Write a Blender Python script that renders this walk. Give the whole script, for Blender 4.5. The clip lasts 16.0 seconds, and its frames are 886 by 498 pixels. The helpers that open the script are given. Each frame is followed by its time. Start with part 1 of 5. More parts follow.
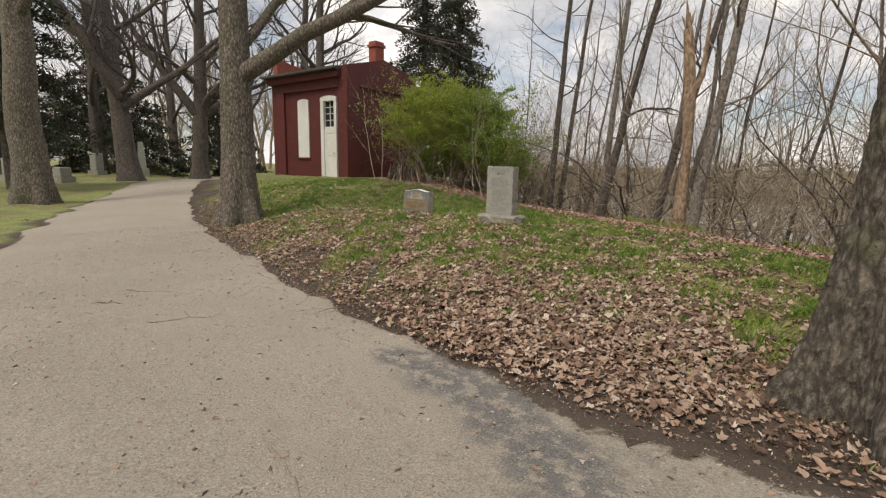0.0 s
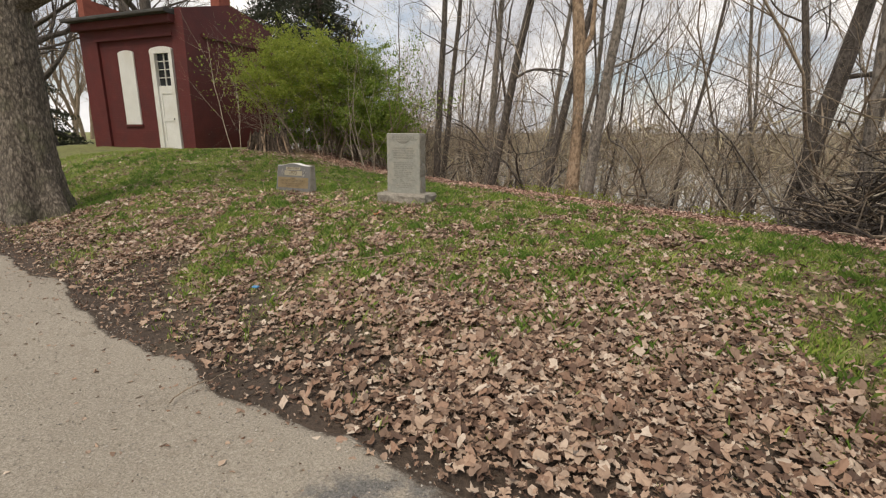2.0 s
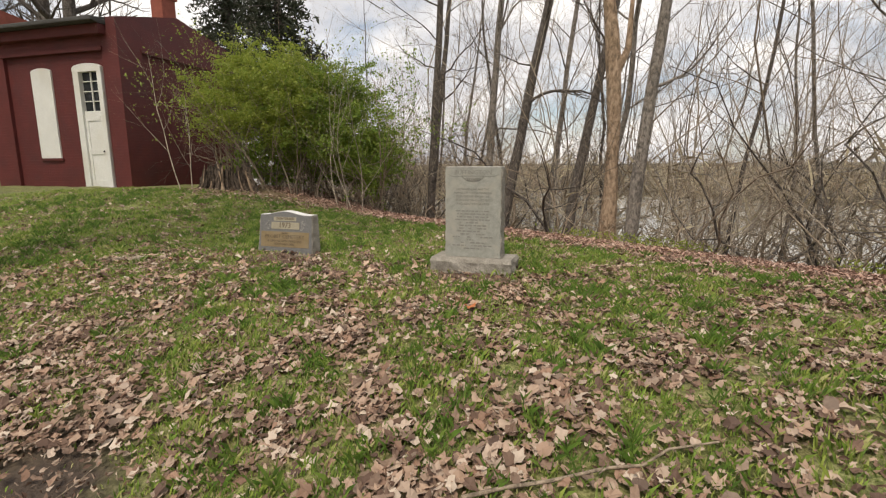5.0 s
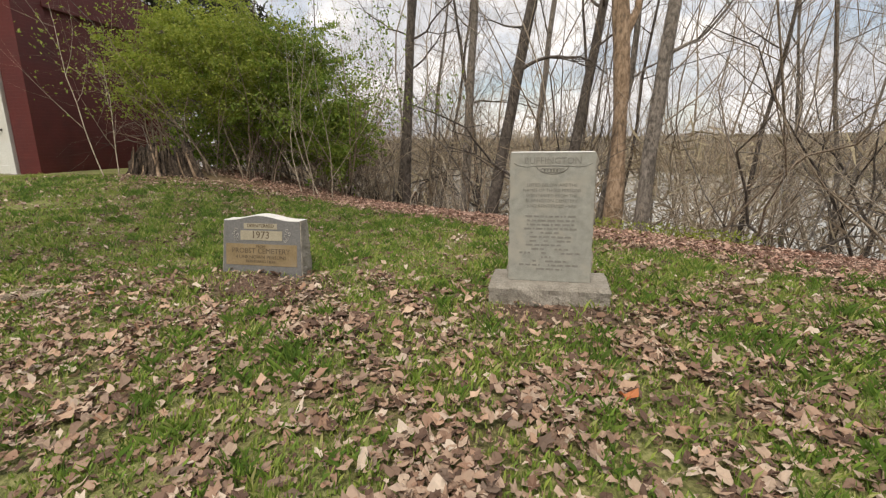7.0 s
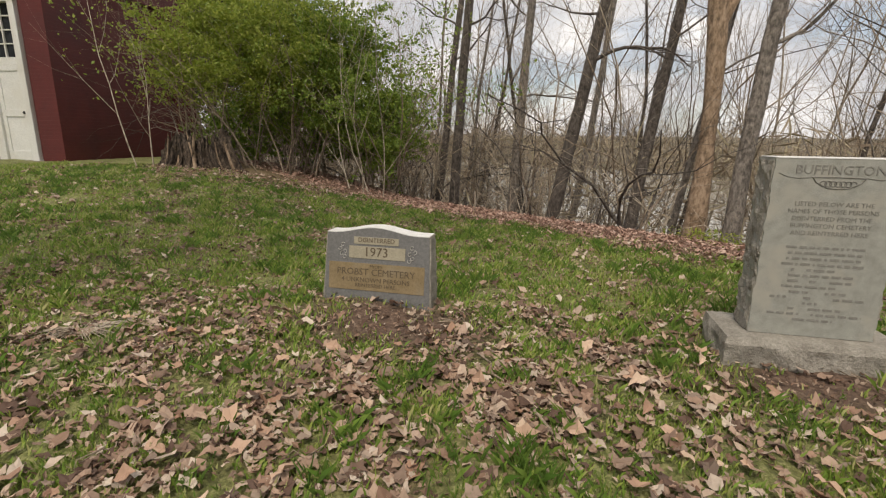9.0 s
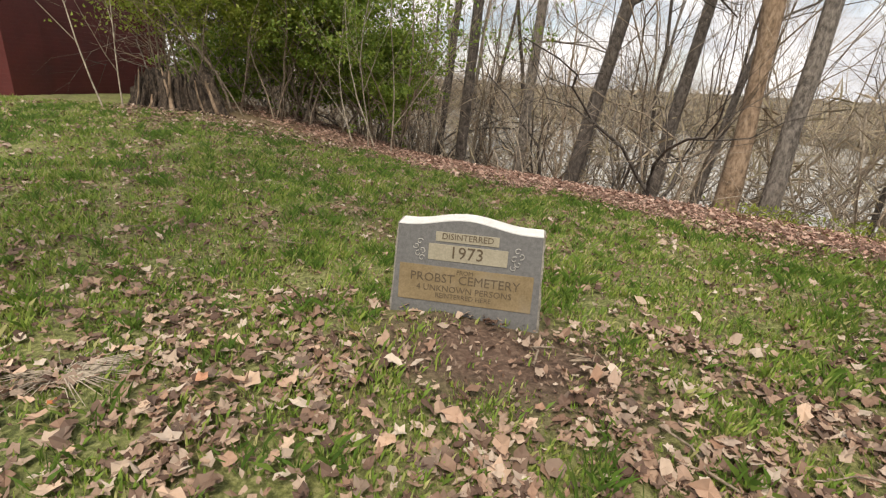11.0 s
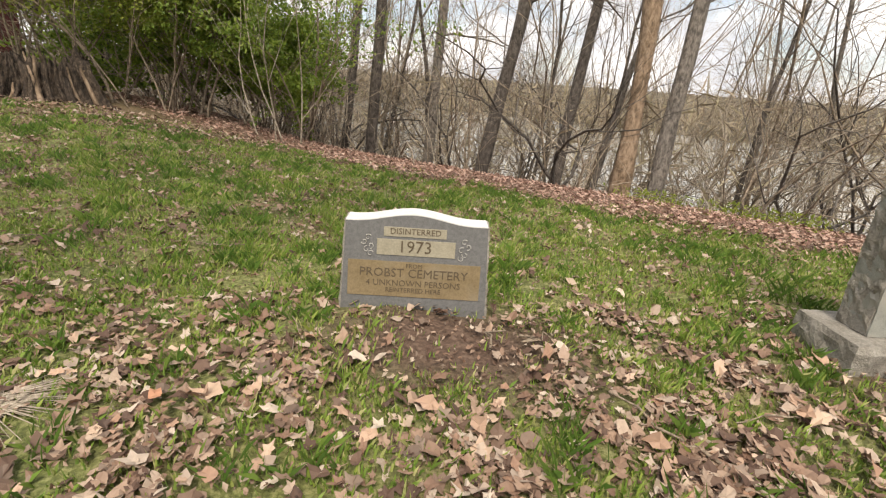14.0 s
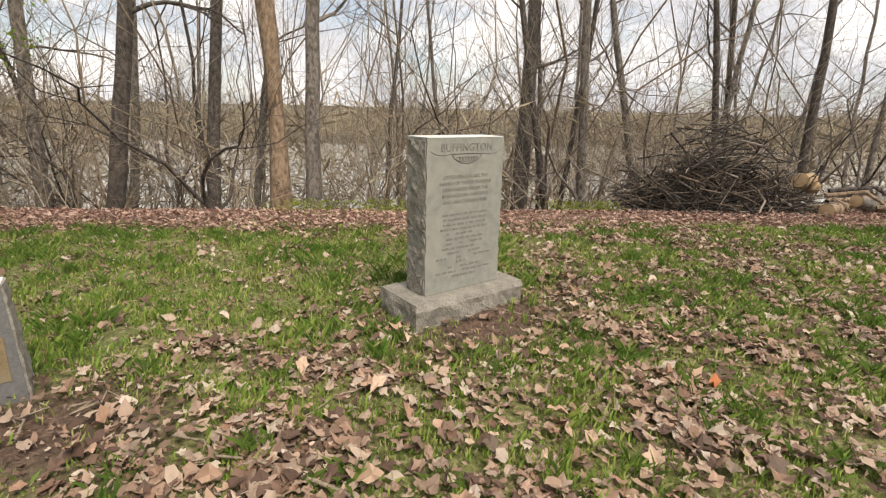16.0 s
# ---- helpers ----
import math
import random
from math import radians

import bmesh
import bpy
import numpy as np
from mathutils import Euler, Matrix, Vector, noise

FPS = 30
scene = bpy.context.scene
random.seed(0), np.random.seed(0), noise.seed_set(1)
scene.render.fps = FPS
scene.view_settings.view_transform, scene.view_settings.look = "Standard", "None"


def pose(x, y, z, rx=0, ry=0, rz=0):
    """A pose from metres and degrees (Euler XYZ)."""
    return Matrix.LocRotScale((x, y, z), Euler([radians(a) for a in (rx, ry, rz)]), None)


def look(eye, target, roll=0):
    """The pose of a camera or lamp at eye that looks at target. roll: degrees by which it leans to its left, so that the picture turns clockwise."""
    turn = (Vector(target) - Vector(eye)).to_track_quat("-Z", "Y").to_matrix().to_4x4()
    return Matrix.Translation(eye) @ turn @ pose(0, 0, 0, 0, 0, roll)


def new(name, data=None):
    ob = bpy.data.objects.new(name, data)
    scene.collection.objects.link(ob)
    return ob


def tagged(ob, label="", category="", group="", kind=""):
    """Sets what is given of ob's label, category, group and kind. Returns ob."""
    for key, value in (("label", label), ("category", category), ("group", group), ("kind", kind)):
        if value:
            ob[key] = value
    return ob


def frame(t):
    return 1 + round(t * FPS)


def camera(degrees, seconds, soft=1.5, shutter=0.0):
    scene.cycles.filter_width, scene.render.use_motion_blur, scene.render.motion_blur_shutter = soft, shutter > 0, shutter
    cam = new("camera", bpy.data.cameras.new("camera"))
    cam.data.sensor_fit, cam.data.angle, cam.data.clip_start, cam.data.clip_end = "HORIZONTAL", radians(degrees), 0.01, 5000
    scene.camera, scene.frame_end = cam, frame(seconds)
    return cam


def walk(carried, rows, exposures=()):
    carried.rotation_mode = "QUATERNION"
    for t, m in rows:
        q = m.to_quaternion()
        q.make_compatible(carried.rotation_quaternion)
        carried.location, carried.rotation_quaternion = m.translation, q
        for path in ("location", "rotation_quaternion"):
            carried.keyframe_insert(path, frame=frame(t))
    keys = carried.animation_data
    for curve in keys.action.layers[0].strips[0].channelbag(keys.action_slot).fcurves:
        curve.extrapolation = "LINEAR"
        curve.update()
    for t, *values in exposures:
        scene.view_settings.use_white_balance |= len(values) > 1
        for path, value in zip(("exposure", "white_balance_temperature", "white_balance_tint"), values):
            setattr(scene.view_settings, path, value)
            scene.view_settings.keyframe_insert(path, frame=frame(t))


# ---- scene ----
cam = camera(85.0, 16.0, 1.2)
PATH = [
    (0, (4.816, -3.944, 1.349), (3.625, -2.374, 1.013), 1.1),
    (0.5, (4.548, -3.731, 1.371), (3.594, -2.014, 0.992), 0.9),
    (1, (4.26, -3.422, 1.37), (3.388, -1.657, 1.014), 1.7),
    (1.5, (3.896, -3.178, 1.351), (3.061, -1.41, 0.931), 0.8),
    (2, (3.586, -2.904, 1.355), (2.87, -1.094, 0.894), 0.4),
    (2.5, (3.238, -2.577, 1.372), (2.518, -0.763, 0.933), 2.3),
    (3, (2.863, -2.275, 1.379), (2.198, -0.438, 0.95), 1.0),
    (3.5, (2.531, -1.944, 1.366), (1.825, -0.103, 1.031), 1.5),
    (4, (2.151, -1.667, 1.35), (1.377, 0.142, 0.992), 2.5),
    (4.5, (1.804, -1.384, 1.371), (1.166, 0.474, 0.993), 0.4),
    (4.7, (1.674, -1.25, 1.365), (1.083, 0.632, 1.034), 0.2),
    (6.8, (0.476, 0.067, 1.411), (0.145, 1.989, 0.967), -0.7),
    (7, (0.393, 0.152, 1.437), (0.069, 2.077, 1.002), -0.7),
    (7.5, (0.162, 0.331, 1.436), (-0.14, 2.264, 1.02), -0.2),
    (8, (-0.13, 0.512, 1.441), (-0.423, 2.446, 1.026), 0.3),
    (8.5, (-0.471, 0.631, 1.467), (-0.778, 2.561, 1.043), 0.3),
    (9, (-0.743, 0.844, 1.431), (-1.087, 2.762, 0.979), 0.8),
    (9.2, (-0.855, 0.949, 1.444), (-1.204, 2.863, 0.985), 1.3),
    (11.3, (-1.614, 1.559, 1.48), (-1.763, 3.441, 0.819), 4.6),
    (11.5, (-1.664, 1.546, 1.489), (-1.731, 3.438, 0.846), 4.7),
    (12, (-1.732, 1.524, 1.489), (-1.692, 3.423, 0.862), 3.7),
    (12.5, (-1.736, 1.506, 1.495), (-1.661, 3.414, 0.898), 3.5),
    (13, (-1.739, 1.502, 1.492), (-1.652, 3.408, 0.893), 4.2),
    (13.5, (-1.733, 1.499, 1.485), (-1.628, 3.393, 0.85), 3.8),
    (14, (-1.729, 1.492, 1.48), (-1.56, 3.372, 0.82), 4.2),
    (14.5, (-1.722, 1.482, 1.473), (-1.446, 3.348, 0.809), 6.5),
    (15, (-1.633, 1.452, 1.467), (-1.259, 3.31, 0.828), 4.2),
    (15.5, (-1.367, 1.387, 1.485), (-0.435, 3.075, 0.956), 4.6),
    (16, (-1.146, 1.345, 1.487), (0.086, 2.822, 0.94), 1.3),
]
walk(cam, [(t, look(eye, target, roll)) for t, eye, target, roll in PATH], [(0.0, 0.40, 6950, 11), (4.6, 0.54, 6950, 11), (7.2, 0.60, 6950, 11), (9.0, 0.42, 6950, 11), (11.5, 0.88, 6950, 11), (14.5, 0.96, 6950, 11), (15.5, 0.96, 6950, 11), (16.0, 0.82, 6950, 11)])

# ---- light ----
world = bpy.data.worlds.new("sky")
scene.world = world
world.use_nodes = True
wn = world.node_tree.nodes
wl = world.node_tree.links
wn.clear()
w_out = wn.new("ShaderNodeOutputWorld")
w_bg = wn.new("ShaderNodeBackground")
w_sky = wn.new("ShaderNodeTexSky")
w_sky.sky_type = "NISHITA"
w_sky.sun_disc = False
w_sky.sun_elevation = radians(57)
w_sky.sun_rotation = radians(184)
w_co = wn.new("ShaderNodeTexCoord")
w_map = wn.new("ShaderNodeMapping")
w_map.inputs["Scale"].default_value = (1.6, 1.6, 3.6)
w_noise = wn.new("ShaderNodeTexNoise")
w_noise.inputs["Scale"].default_value = 1.7
w_noise.inputs["Detail"].default_value = 7
w_noise.inputs["Roughness"].default_value = 0.58
w_ramp = wn.new("ShaderNodeValToRGB")
w_ramp.color_ramp.elements[0].position = 0.30
w_ramp.color_ramp.elements[1].position = 0.50
w_shade = wn.new("ShaderNodeValToRGB")
w_shade.color_ramp.elements[0].position, w_shade.color_ramp.elements[0].color = 0.42, (5.6, 5.8, 6.3, 1)
w_shade.color_ramp.elements[1].position, w_shade.color_ramp.elements[1].color = 0.66, (9.6, 9.5, 9.5, 1)
w_noise2 = wn.new("ShaderNodeTexNoise")
w_noise2.inputs["Scale"].default_value = 3.1
w_noise2.inputs["Detail"].default_value = 5
w_mix = wn.new("ShaderNodeMix")
w_mix.data_type = "RGBA"
wl.new(w_co.outputs["Generated"], w_map.inputs["Vector"])
wl.new(w_map.outputs["Vector"], w_noise.inputs["Vector"])
wl.new(w_map.outputs["Vector"], w_noise2.inputs["Vector"])
wl.new(w_noise.outputs["Fac"], w_ramp.inputs["Fac"])
wl.new(w_noise2.outputs["Fac"], w_shade.inputs["Fac"])
wl.new(w_ramp.outputs["Color"], w_mix.inputs["Factor"])
wl.new(w_sky.outputs["Color"], w_mix.inputs[6])
wl.new(w_shade.outputs["Color"], w_mix.inputs[7])
wl.new(w_mix.outputs[2], w_bg.inputs["Color"])
w_bg.inputs["Strength"].default_value = 0.09
wl.new(w_bg.outputs["Background"], w_out.inputs["Surface"])

sun = new("sun", bpy.data.lights.new("sun", "SUN"))
sun.data.energy, sun.data.angle, sun.data.color = 1.9, radians(20), (1.0, 0.93, 0.82)
sun.matrix_world = look((-2, -27, 42), (0, 0, 0))


# ---- materials ----
def node_material(name, rough=0.8, metal=0.0):
    m = bpy.data.materials.new(name)
    m.use_nodes = True
    b = m.node_tree.nodes["Principled BSDF"]
    b.inputs["Roughness"].default_value, b.inputs["Metallic"].default_value = rough, metal
    return m, m.node_tree.nodes, m.node_tree.links, b


def noise_node(n, l, scale, detail=4, rough=0.55, stretch=None):
    co = n.new("ShaderNodeTexCoord")
    t = n.new("ShaderNodeTexNoise")
    t.inputs["Scale"].default_value, t.inputs["Detail"].default_value, t.inputs["Roughness"].default_value = scale, detail, rough
    if stretch:
        mp = n.new("ShaderNodeMapping")
        mp.inputs["Scale"].default_value = stretch
        l.new(co.outputs["Object"], mp.inputs["Vector"])
        l.new(mp.outputs["Vector"], t.inputs["Vector"])
    else:
        l.new(co.outputs["Object"], t.inputs["Vector"])
    return t.outputs["Fac"]


def ramp_node(n, l, fac, stops):
    r = n.new("ShaderNodeValToRGB")
    e = r.color_ramp.elements
    while len(e) < len(stops):
        e.new(0.5)
    for el, (p, c) in zip(e, stops):
        el.position, el.color = p, (*c, 1)
    l.new(fac, r.inputs["Fac"])
    return r.outputs["Color"]


def mix_node(n, l, fac, a, b, mode="MIX"):
    x = n.new("ShaderNodeMix")
    x.data_type, x.blend_type = "RGBA", mode
    for sock, v in ((x.inputs[0], fac), (x.inputs[6], a), (x.inputs[7], b)):
        if isinstance(v, (int, float)):
            sock.default_value = v
        elif isinstance(v, tuple):
            sock.default_value = (*v, 1)
        else:
            l.new(v, sock)
    return x.outputs[2]


def bump_node(n, l, b, fac, strength=0.4, dist=0.01):
    k = n.new("ShaderNodeBump")
    k.inputs["Strength"].default_value, k.inputs["Distance"].default_value = strength, dist
    l.new(fac, k.inputs["Height"])
    l.new(k.outputs["Normal"], b.inputs["Normal"])


def surface(name, dark, light, scale, rough=0.85, fine=None, bump=0.4, dist=0.01, stretch=None, tint=None, metal=0.0):
    """Two colours mixed by coarse and fine noise, with relief."""
    m, n, l, b = node_material(name, rough, metal)
    f1 = noise_node(n, l, scale, 5, 0.6, stretch)
    f2 = noise_node(n, l, fine or scale * 9, 4, 0.65, stretch)
    c = ramp_node(n, l, f1, [(0.3, dark), (0.7, light)])
    c2 = ramp_node(n, l, f2, [(0.3, tuple(v * 0.6 for v in dark)), (0.7, light)])
    c = mix_node(n, l, 0.45, c, c2)
    if tint:
        f3 = noise_node(n, l, scale * 0.35, 3)
        c = mix_node(n, l, ramp_node(n, l, f3, [(0.5, (0, 0, 0)), (0.7, (1, 1, 1))]), c, tint)
    l.new(c, b.inputs["Base Color"])
    bump_node(n, l, b, f2, bump, dist)
    return m


def island_material(name, colours, rough=0.7, translucent=0.0):
    """A colour of its own for each loose piece."""
    m, n, l, b = node_material(name, rough)
    g = n.new("ShaderNodeNewGeometry")
    step = 1 / len(colours)
    c = ramp_node(n, l, g.outputs["Random Per Island"], [(i * step, k) for i, k in enumerate(colours)])
    f = noise_node(n, l, 60, 3)
    c = mix_node(n, l, 0.35, c, mix_node(n, l, f, (0.03, 0.02, 0.015), c))
    l.new(c, b.inputs["Base Color"])
    if translucent:
        t = n.new("ShaderNodeBsdfTranslucent")
        l.new(c, t.inputs["Color"])
        x = n.new("ShaderNodeMixShader")
        x.inputs[0].default_value = translucent
        l.new(b.outputs[0], x.inputs[1])
        l.new(t.outputs[0], x.inputs[2])
        l.new(x.outputs[0], n["Material Output"].inputs["Surface"])
    return m


def bark(name, dark, light, scale=5.0, bump=0.9, moss=None, plates=0):
    m, n, l, b = node_material(name, 0.92)
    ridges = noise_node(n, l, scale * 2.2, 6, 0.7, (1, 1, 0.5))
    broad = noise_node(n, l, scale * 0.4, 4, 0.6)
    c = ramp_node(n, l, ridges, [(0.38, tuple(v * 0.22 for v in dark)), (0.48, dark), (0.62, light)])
    c = mix_node(n, l, 0.3, c, ramp_node(n, l, broad, [(0.35, dark), (0.65, light)]))
    if moss:
        f = noise_node(n, l, 2.2, 5)
        c = mix_node(n, l, ramp_node(n, l, f, [(0.52, (0, 0, 0)), (0.68, (0.7, 0.7, 0.7))]), c, moss)
    if plates:
        co, mp, vo = n.new("ShaderNodeTexCoord"), n.new("ShaderNodeMapping"), n.new("ShaderNodeTexVoronoi")
        mp.inputs["Scale"].default_value = (1, 1, 0.3)
        l.new(co.outputs["Object"], mp.inputs["Vector"])
        wob = n.new("ShaderNodeVectorMath")
        wob.operation = "ADD"
        l.new(mp.outputs["Vector"], wob.inputs[0])
        jit = n.new("ShaderNodeTexNoise")
        jit.inputs["Scale"].default_value = 9
        sc = n.new("ShaderNodeVectorMath")
        sc.operation = "SCALE"
        sc.inputs["Scale"].default_value = 0.07
        l.new(jit.outputs["Color"], sc.inputs[0])
        l.new(sc.outputs[0], wob.inputs[1])
        l.new(wob.outputs[0], vo.inputs["Vector"])
        vo.feature = "DISTANCE_TO_EDGE"
        vo.inputs["Scale"].default_value = plates
        c = mix_node(n, l, ramp_node(n, l, vo.outputs["Distance"], [(0.03, (0.6, 0.6, 0.6)), (0.2, (0, 0, 0))]), c, tuple(v * 0.3 for v in dark))
    l.new(c, b.inputs["Base Color"])
    bump_node(n, l, b, ridges, bump, 0.06)
    return m


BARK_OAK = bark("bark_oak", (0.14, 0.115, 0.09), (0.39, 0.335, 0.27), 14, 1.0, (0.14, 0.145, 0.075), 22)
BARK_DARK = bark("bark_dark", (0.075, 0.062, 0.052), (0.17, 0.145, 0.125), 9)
BARK_GREY = bark("bark_grey", (0.16, 0.14, 0.12), (0.34, 0.30, 0.26), 9)
BARK_TAN = bark("bark_tan", (0.24, 0.165, 0.105), (0.46, 0.34, 0.24), 6, 0.6)
TWIG = bark("twig", (0.213, 0.165, 0.118), (0.413, 0.329, 0.242), 14, 0.4)
TWIG_PALE = bark("twig_pale", (0.345, 0.288, 0.22), (0.575, 0.497, 0.396), 14, 0.3)
BRICK = surface("brick_red_paint", (0.082, 0.0125, 0.012), (0.135, 0.022, 0.020), 3.0, 0.66, 60, 0.5, 0.006, tint=(0.075, 0.015, 0.015))
_n, _l = BRICK.node_tree.nodes, BRICK.node_tree.links
_co, _sep, _add, _com, _bt = (_n.new("ShaderNode" + k) for k in ("TexCoord", "SeparateXYZ", "Math", "CombineXYZ", "TexBrick"))
_l.new(_co.outputs["Object"], _sep.inputs[0])
_l.new(_sep.outputs["X"], _add.inputs[0])
_l.new(_sep.outputs["Y"], _add.inputs[1])
_l.new(_add.outputs[0], _com.inputs["X"])
_l.new(_sep.outputs["Z"], _com.inputs["Y"])
_l.new(_com.outputs[0], _bt.inputs["Vector"])
_bt.inputs["Scale"].default_value, _bt.inputs["Brick Width"].default_value, _bt.inputs["Row Height"].default_value = 1.0, 0.215, 0.075
_bt.inputs["Mortar Size"].default_value, _bt.inputs["Mortar Smooth"].default_value = 0.006, 0.3
_bk = _n.new("ShaderNodeBump")
_bk.invert = True
_bk.inputs["Strength"].default_value, _bk.inputs["Distance"].default_value = 0.6, 0.006
_l.new(_bt.outputs["Fac"], _bk.inputs["Height"])
_old = _n["Principled BSDF"].inputs["Normal"].links[0].from_node
_l.new(_old.outputs["Normal"], _bk.inputs["Normal"])
_l.new(_bk.outputs["Normal"], _n["Principled BSDF"].inputs["Normal"])
BRICK_RAW = surface("brick_bare", (0.20, 0.052, 0.035), (0.33, 0.10, 0.066), 6.0, 0.9, 70, 0.6, 0.008)
WHITE = surface("paint_white", (0.66, 0.66, 0.63), (0.82, 0.82, 0.79), 2.5, 0.55, 45, 0.25, 0.003, tint=(0.60, 0.58, 0.52))
ROOF = surface("roof_tar", (0.035, 0.033, 0.032), (0.09, 0.085, 0.08), 4, 0.8)
DARK = surface("shadow_interior", (0.012, 0.012, 0.013), (0.03, 0.03, 0.03), 4, 0.9)
GRANITE = surface("granite_grey", (0.21, 0.212, 0.185), (0.375, 0.375, 0.335), 22, 0.72, 240, 0.35, 0.002, tint=(0.33, 0.315, 0.27))
GRANITE_ROUGH = surface("granite_rock_face", (0.185, 0.165, 0.135), (0.43, 0.40, 0.345), 11, 0.88, 90, 0.9, 0.012)
GRANITE_DARK = surface("granite_dark", (0.095, 0.094, 0.092), (0.20, 0.198, 0.192), 60, 0.66, 300, 0.3, 0.002)
# skylight on the stones' upward faces, put into a pale granite colour
GRANITE_LIT_TOP = surface("granite_lit_top", (0.58, 0.575, 0.55), (0.78, 0.775, 0.75), 20, 0.8, 200, 0.3, 0.002)
PANEL = surface("panel_tan", (0.175, 0.125, 0.06), (0.285, 0.215, 0.12), 9, 0.8, 120, 0.35, 0.002, tint=(0.27, 0.23, 0.16))
PANEL_PALE = surface("panel_pale", (0.27, 0.24, 0.17), (0.39, 0.355, 0.265), 9, 0.8, 120, 0.35, 0.002)
INK = surface("cut_letters", (0.075, 0.055, 0.035), (0.16, 0.12, 0.075), 120, 0.9)
INK_GREY = surface("cut_letters_grey", (0.17, 0.163, 0.145), (0.29, 0.28, 0.25), 90, 0.9)
CARVED = surface("carved_ornament", (0.36, 0.35, 0.32), (0.52, 0.50, 0.46), 40, 0.9)
CUT_WOOD = surface("cut_wood", (0.36, 0.24, 0.13), (0.55, 0.39, 0.22), 12, 0.85)
ROT = bark("rotten_wood", (0.03, 0.02, 0.014), (0.19, 0.14, 0.10), 12, 1.0)
WATER, _n, _l, _b = node_material("river_water", 0.14)
_b.inputs["Base Color"].default_value = (0.34, 0.315, 0.255, 1)
bump_node(_n, _l, _b, noise_node(_n, _l, 0.9, 4, 0.6), 0.25, 0.06)
GLASS, _n, _l, _b = node_material("window_glass", 0.06)
_b.inputs["Base Color"].default_value = (0.02, 0.022, 0.025, 1)
LEAF_DEAD = island_material("dead_leaf", [(0.33, 0.195, 0.13), (0.52, 0.375, 0.275), (0.14, 0.08, 0.052), (0.60, 0.46, 0.35), (0.09, 0.053, 0.038), (0.38, 0.23, 0.155), (0.70, 0.59, 0.48), (0.20, 0.11, 0.07), (0.48, 0.33, 0.235), (0.12, 0.068, 0.046)], 0.75, 0.12)
LEAF_STRIP = island_material("dead_leaf_reddish", [(0.50, 0.30, 0.225), (0.62, 0.42, 0.33), (0.38, 0.21, 0.155), (0.72, 0.54, 0.435), (0.56, 0.355, 0.275), (0.22, 0.12, 0.09)], 0.8, 0.1)
GRASS = island_material("grass_blade", [(0.165, 0.295, 0.04), (0.30, 0.45, 0.068), (0.105, 0.195, 0.0275), (0.40, 0.50, 0.095), (0.34, 0.40, 0.09), (0.60, 0.56, 0.25), (0.225, 0.36, 0.05)], 0.6, 0.3)
LEAF_SPRING = island_material("spring_leaf", [(0.27, 0.36, 0.04), (0.36, 0.44, 0.06), (0.19, 0.275, 0.034), (0.43, 0.48, 0.085)], 0.55, 0.45)
LEAF_GREEN = island_material("green_leaf", [(0.17, 0.28, 0.034), (0.25, 0.37, 0.048), (0.11, 0.195, 0.026), (0.33, 0.43, 0.065)], 0.55, 0.4)
TUFT = island_material("tuft_blade", [(0.0952, 0.201, 0.0286), (0.157, 0.289, 0.0418), (0.0728, 0.147, 0.022), (0.224, 0.342, 0.0605)], 0.55, 0.3)
NEEDLE = island_material("conifer_needles", [(0.022, 0.034, 0.018), (0.036, 0.05, 0.024), (0.048, 0.06, 0.032)], 0.7, 0.15)
GRIT = island_material("stone_chips", [(0.42, 0.385, 0.33), (0.20, 0.18, 0.155), (0.56, 0.52, 0.46), (0.11, 0.10, 0.09), (0.34, 0.30, 0.25)], 0.9)
# twig browns paled to paint in distance haze; bank twigs share them
HAZED_TWIG = island_material("hazed_twigs", [(0.46, 0.37, 0.26), (0.56, 0.46, 0.32), (0.38, 0.30, 0.22), (0.60, 0.52, 0.35)], 0.9, 0.2)


# ---- terrain ----
def step(a, b, x):
    t = np.clip((np.asarray(x, float) - a) / (np.asarray(b, float) - a), 0, 1)
    return t * t * (3 - 2 * t)


def road_edge(x):
    """y of the road's edge on the side of the graves."""
    x = np.asarray(x, float)
    return -0.72 - 0.295 * x + 0.025 * np.maximum(0, -x - 2.5) ** 1.75 + 0.1 * np.clip(x - 1.5, 0, 3.9) ** 1.5


def road_width(x):
    return 3.0 + 1.3 * step(-5, 1, x)


def bank(x, y):
    """Metres past the edge of the river bank."""
    return (0.68 * x + y - 8.3) / 1.2093


def height(x, y):
    x, y = np.asarray(x, float), np.asarray(y, float)
    q = (y - road_edge(x)) * 0.95
    z = 0.08 + 0.33 * step(0, 2.6, q) + 0.15 * step(-3.2, -9, q)
    z = z + 0.42 * step(-2.5, -7.5, x) * step(1.0, 7.0, y) * (1 - 0.6 * step(-17, -26, x))
    d = bank(x, y)
    e = np.clip(d + 3, 0, 3)
    p = np.clip(d, 0, 6.5)
    z = z - 0.26 * (e / 3) ** 2 - 0.173 * p - 0.04 * p * p - 0.69 * np.clip(d - 6.5, 0, 9.5)
    far = step(108, 122, d)
    return z + far * 4.0 + 3 * step(130, 330, d) + 9 * step(330, 900, d)


def ground_z(x, y):
    return float(height(x, y))


def grade(near_a, near_b, fine, far, growth=1.22):
    mid = list(np.arange(near_a, near_b + fine / 2, fine))
    lo, hi, s = [], [], fine
    a, b = near_a, near_b
    while a > -far or b < far:
        s = min(s * growth, 160)
        a, b = a - s, b + s
        lo.append(a)
        hi.append(b)
    return np.array(lo[::-1] + mid + hi)


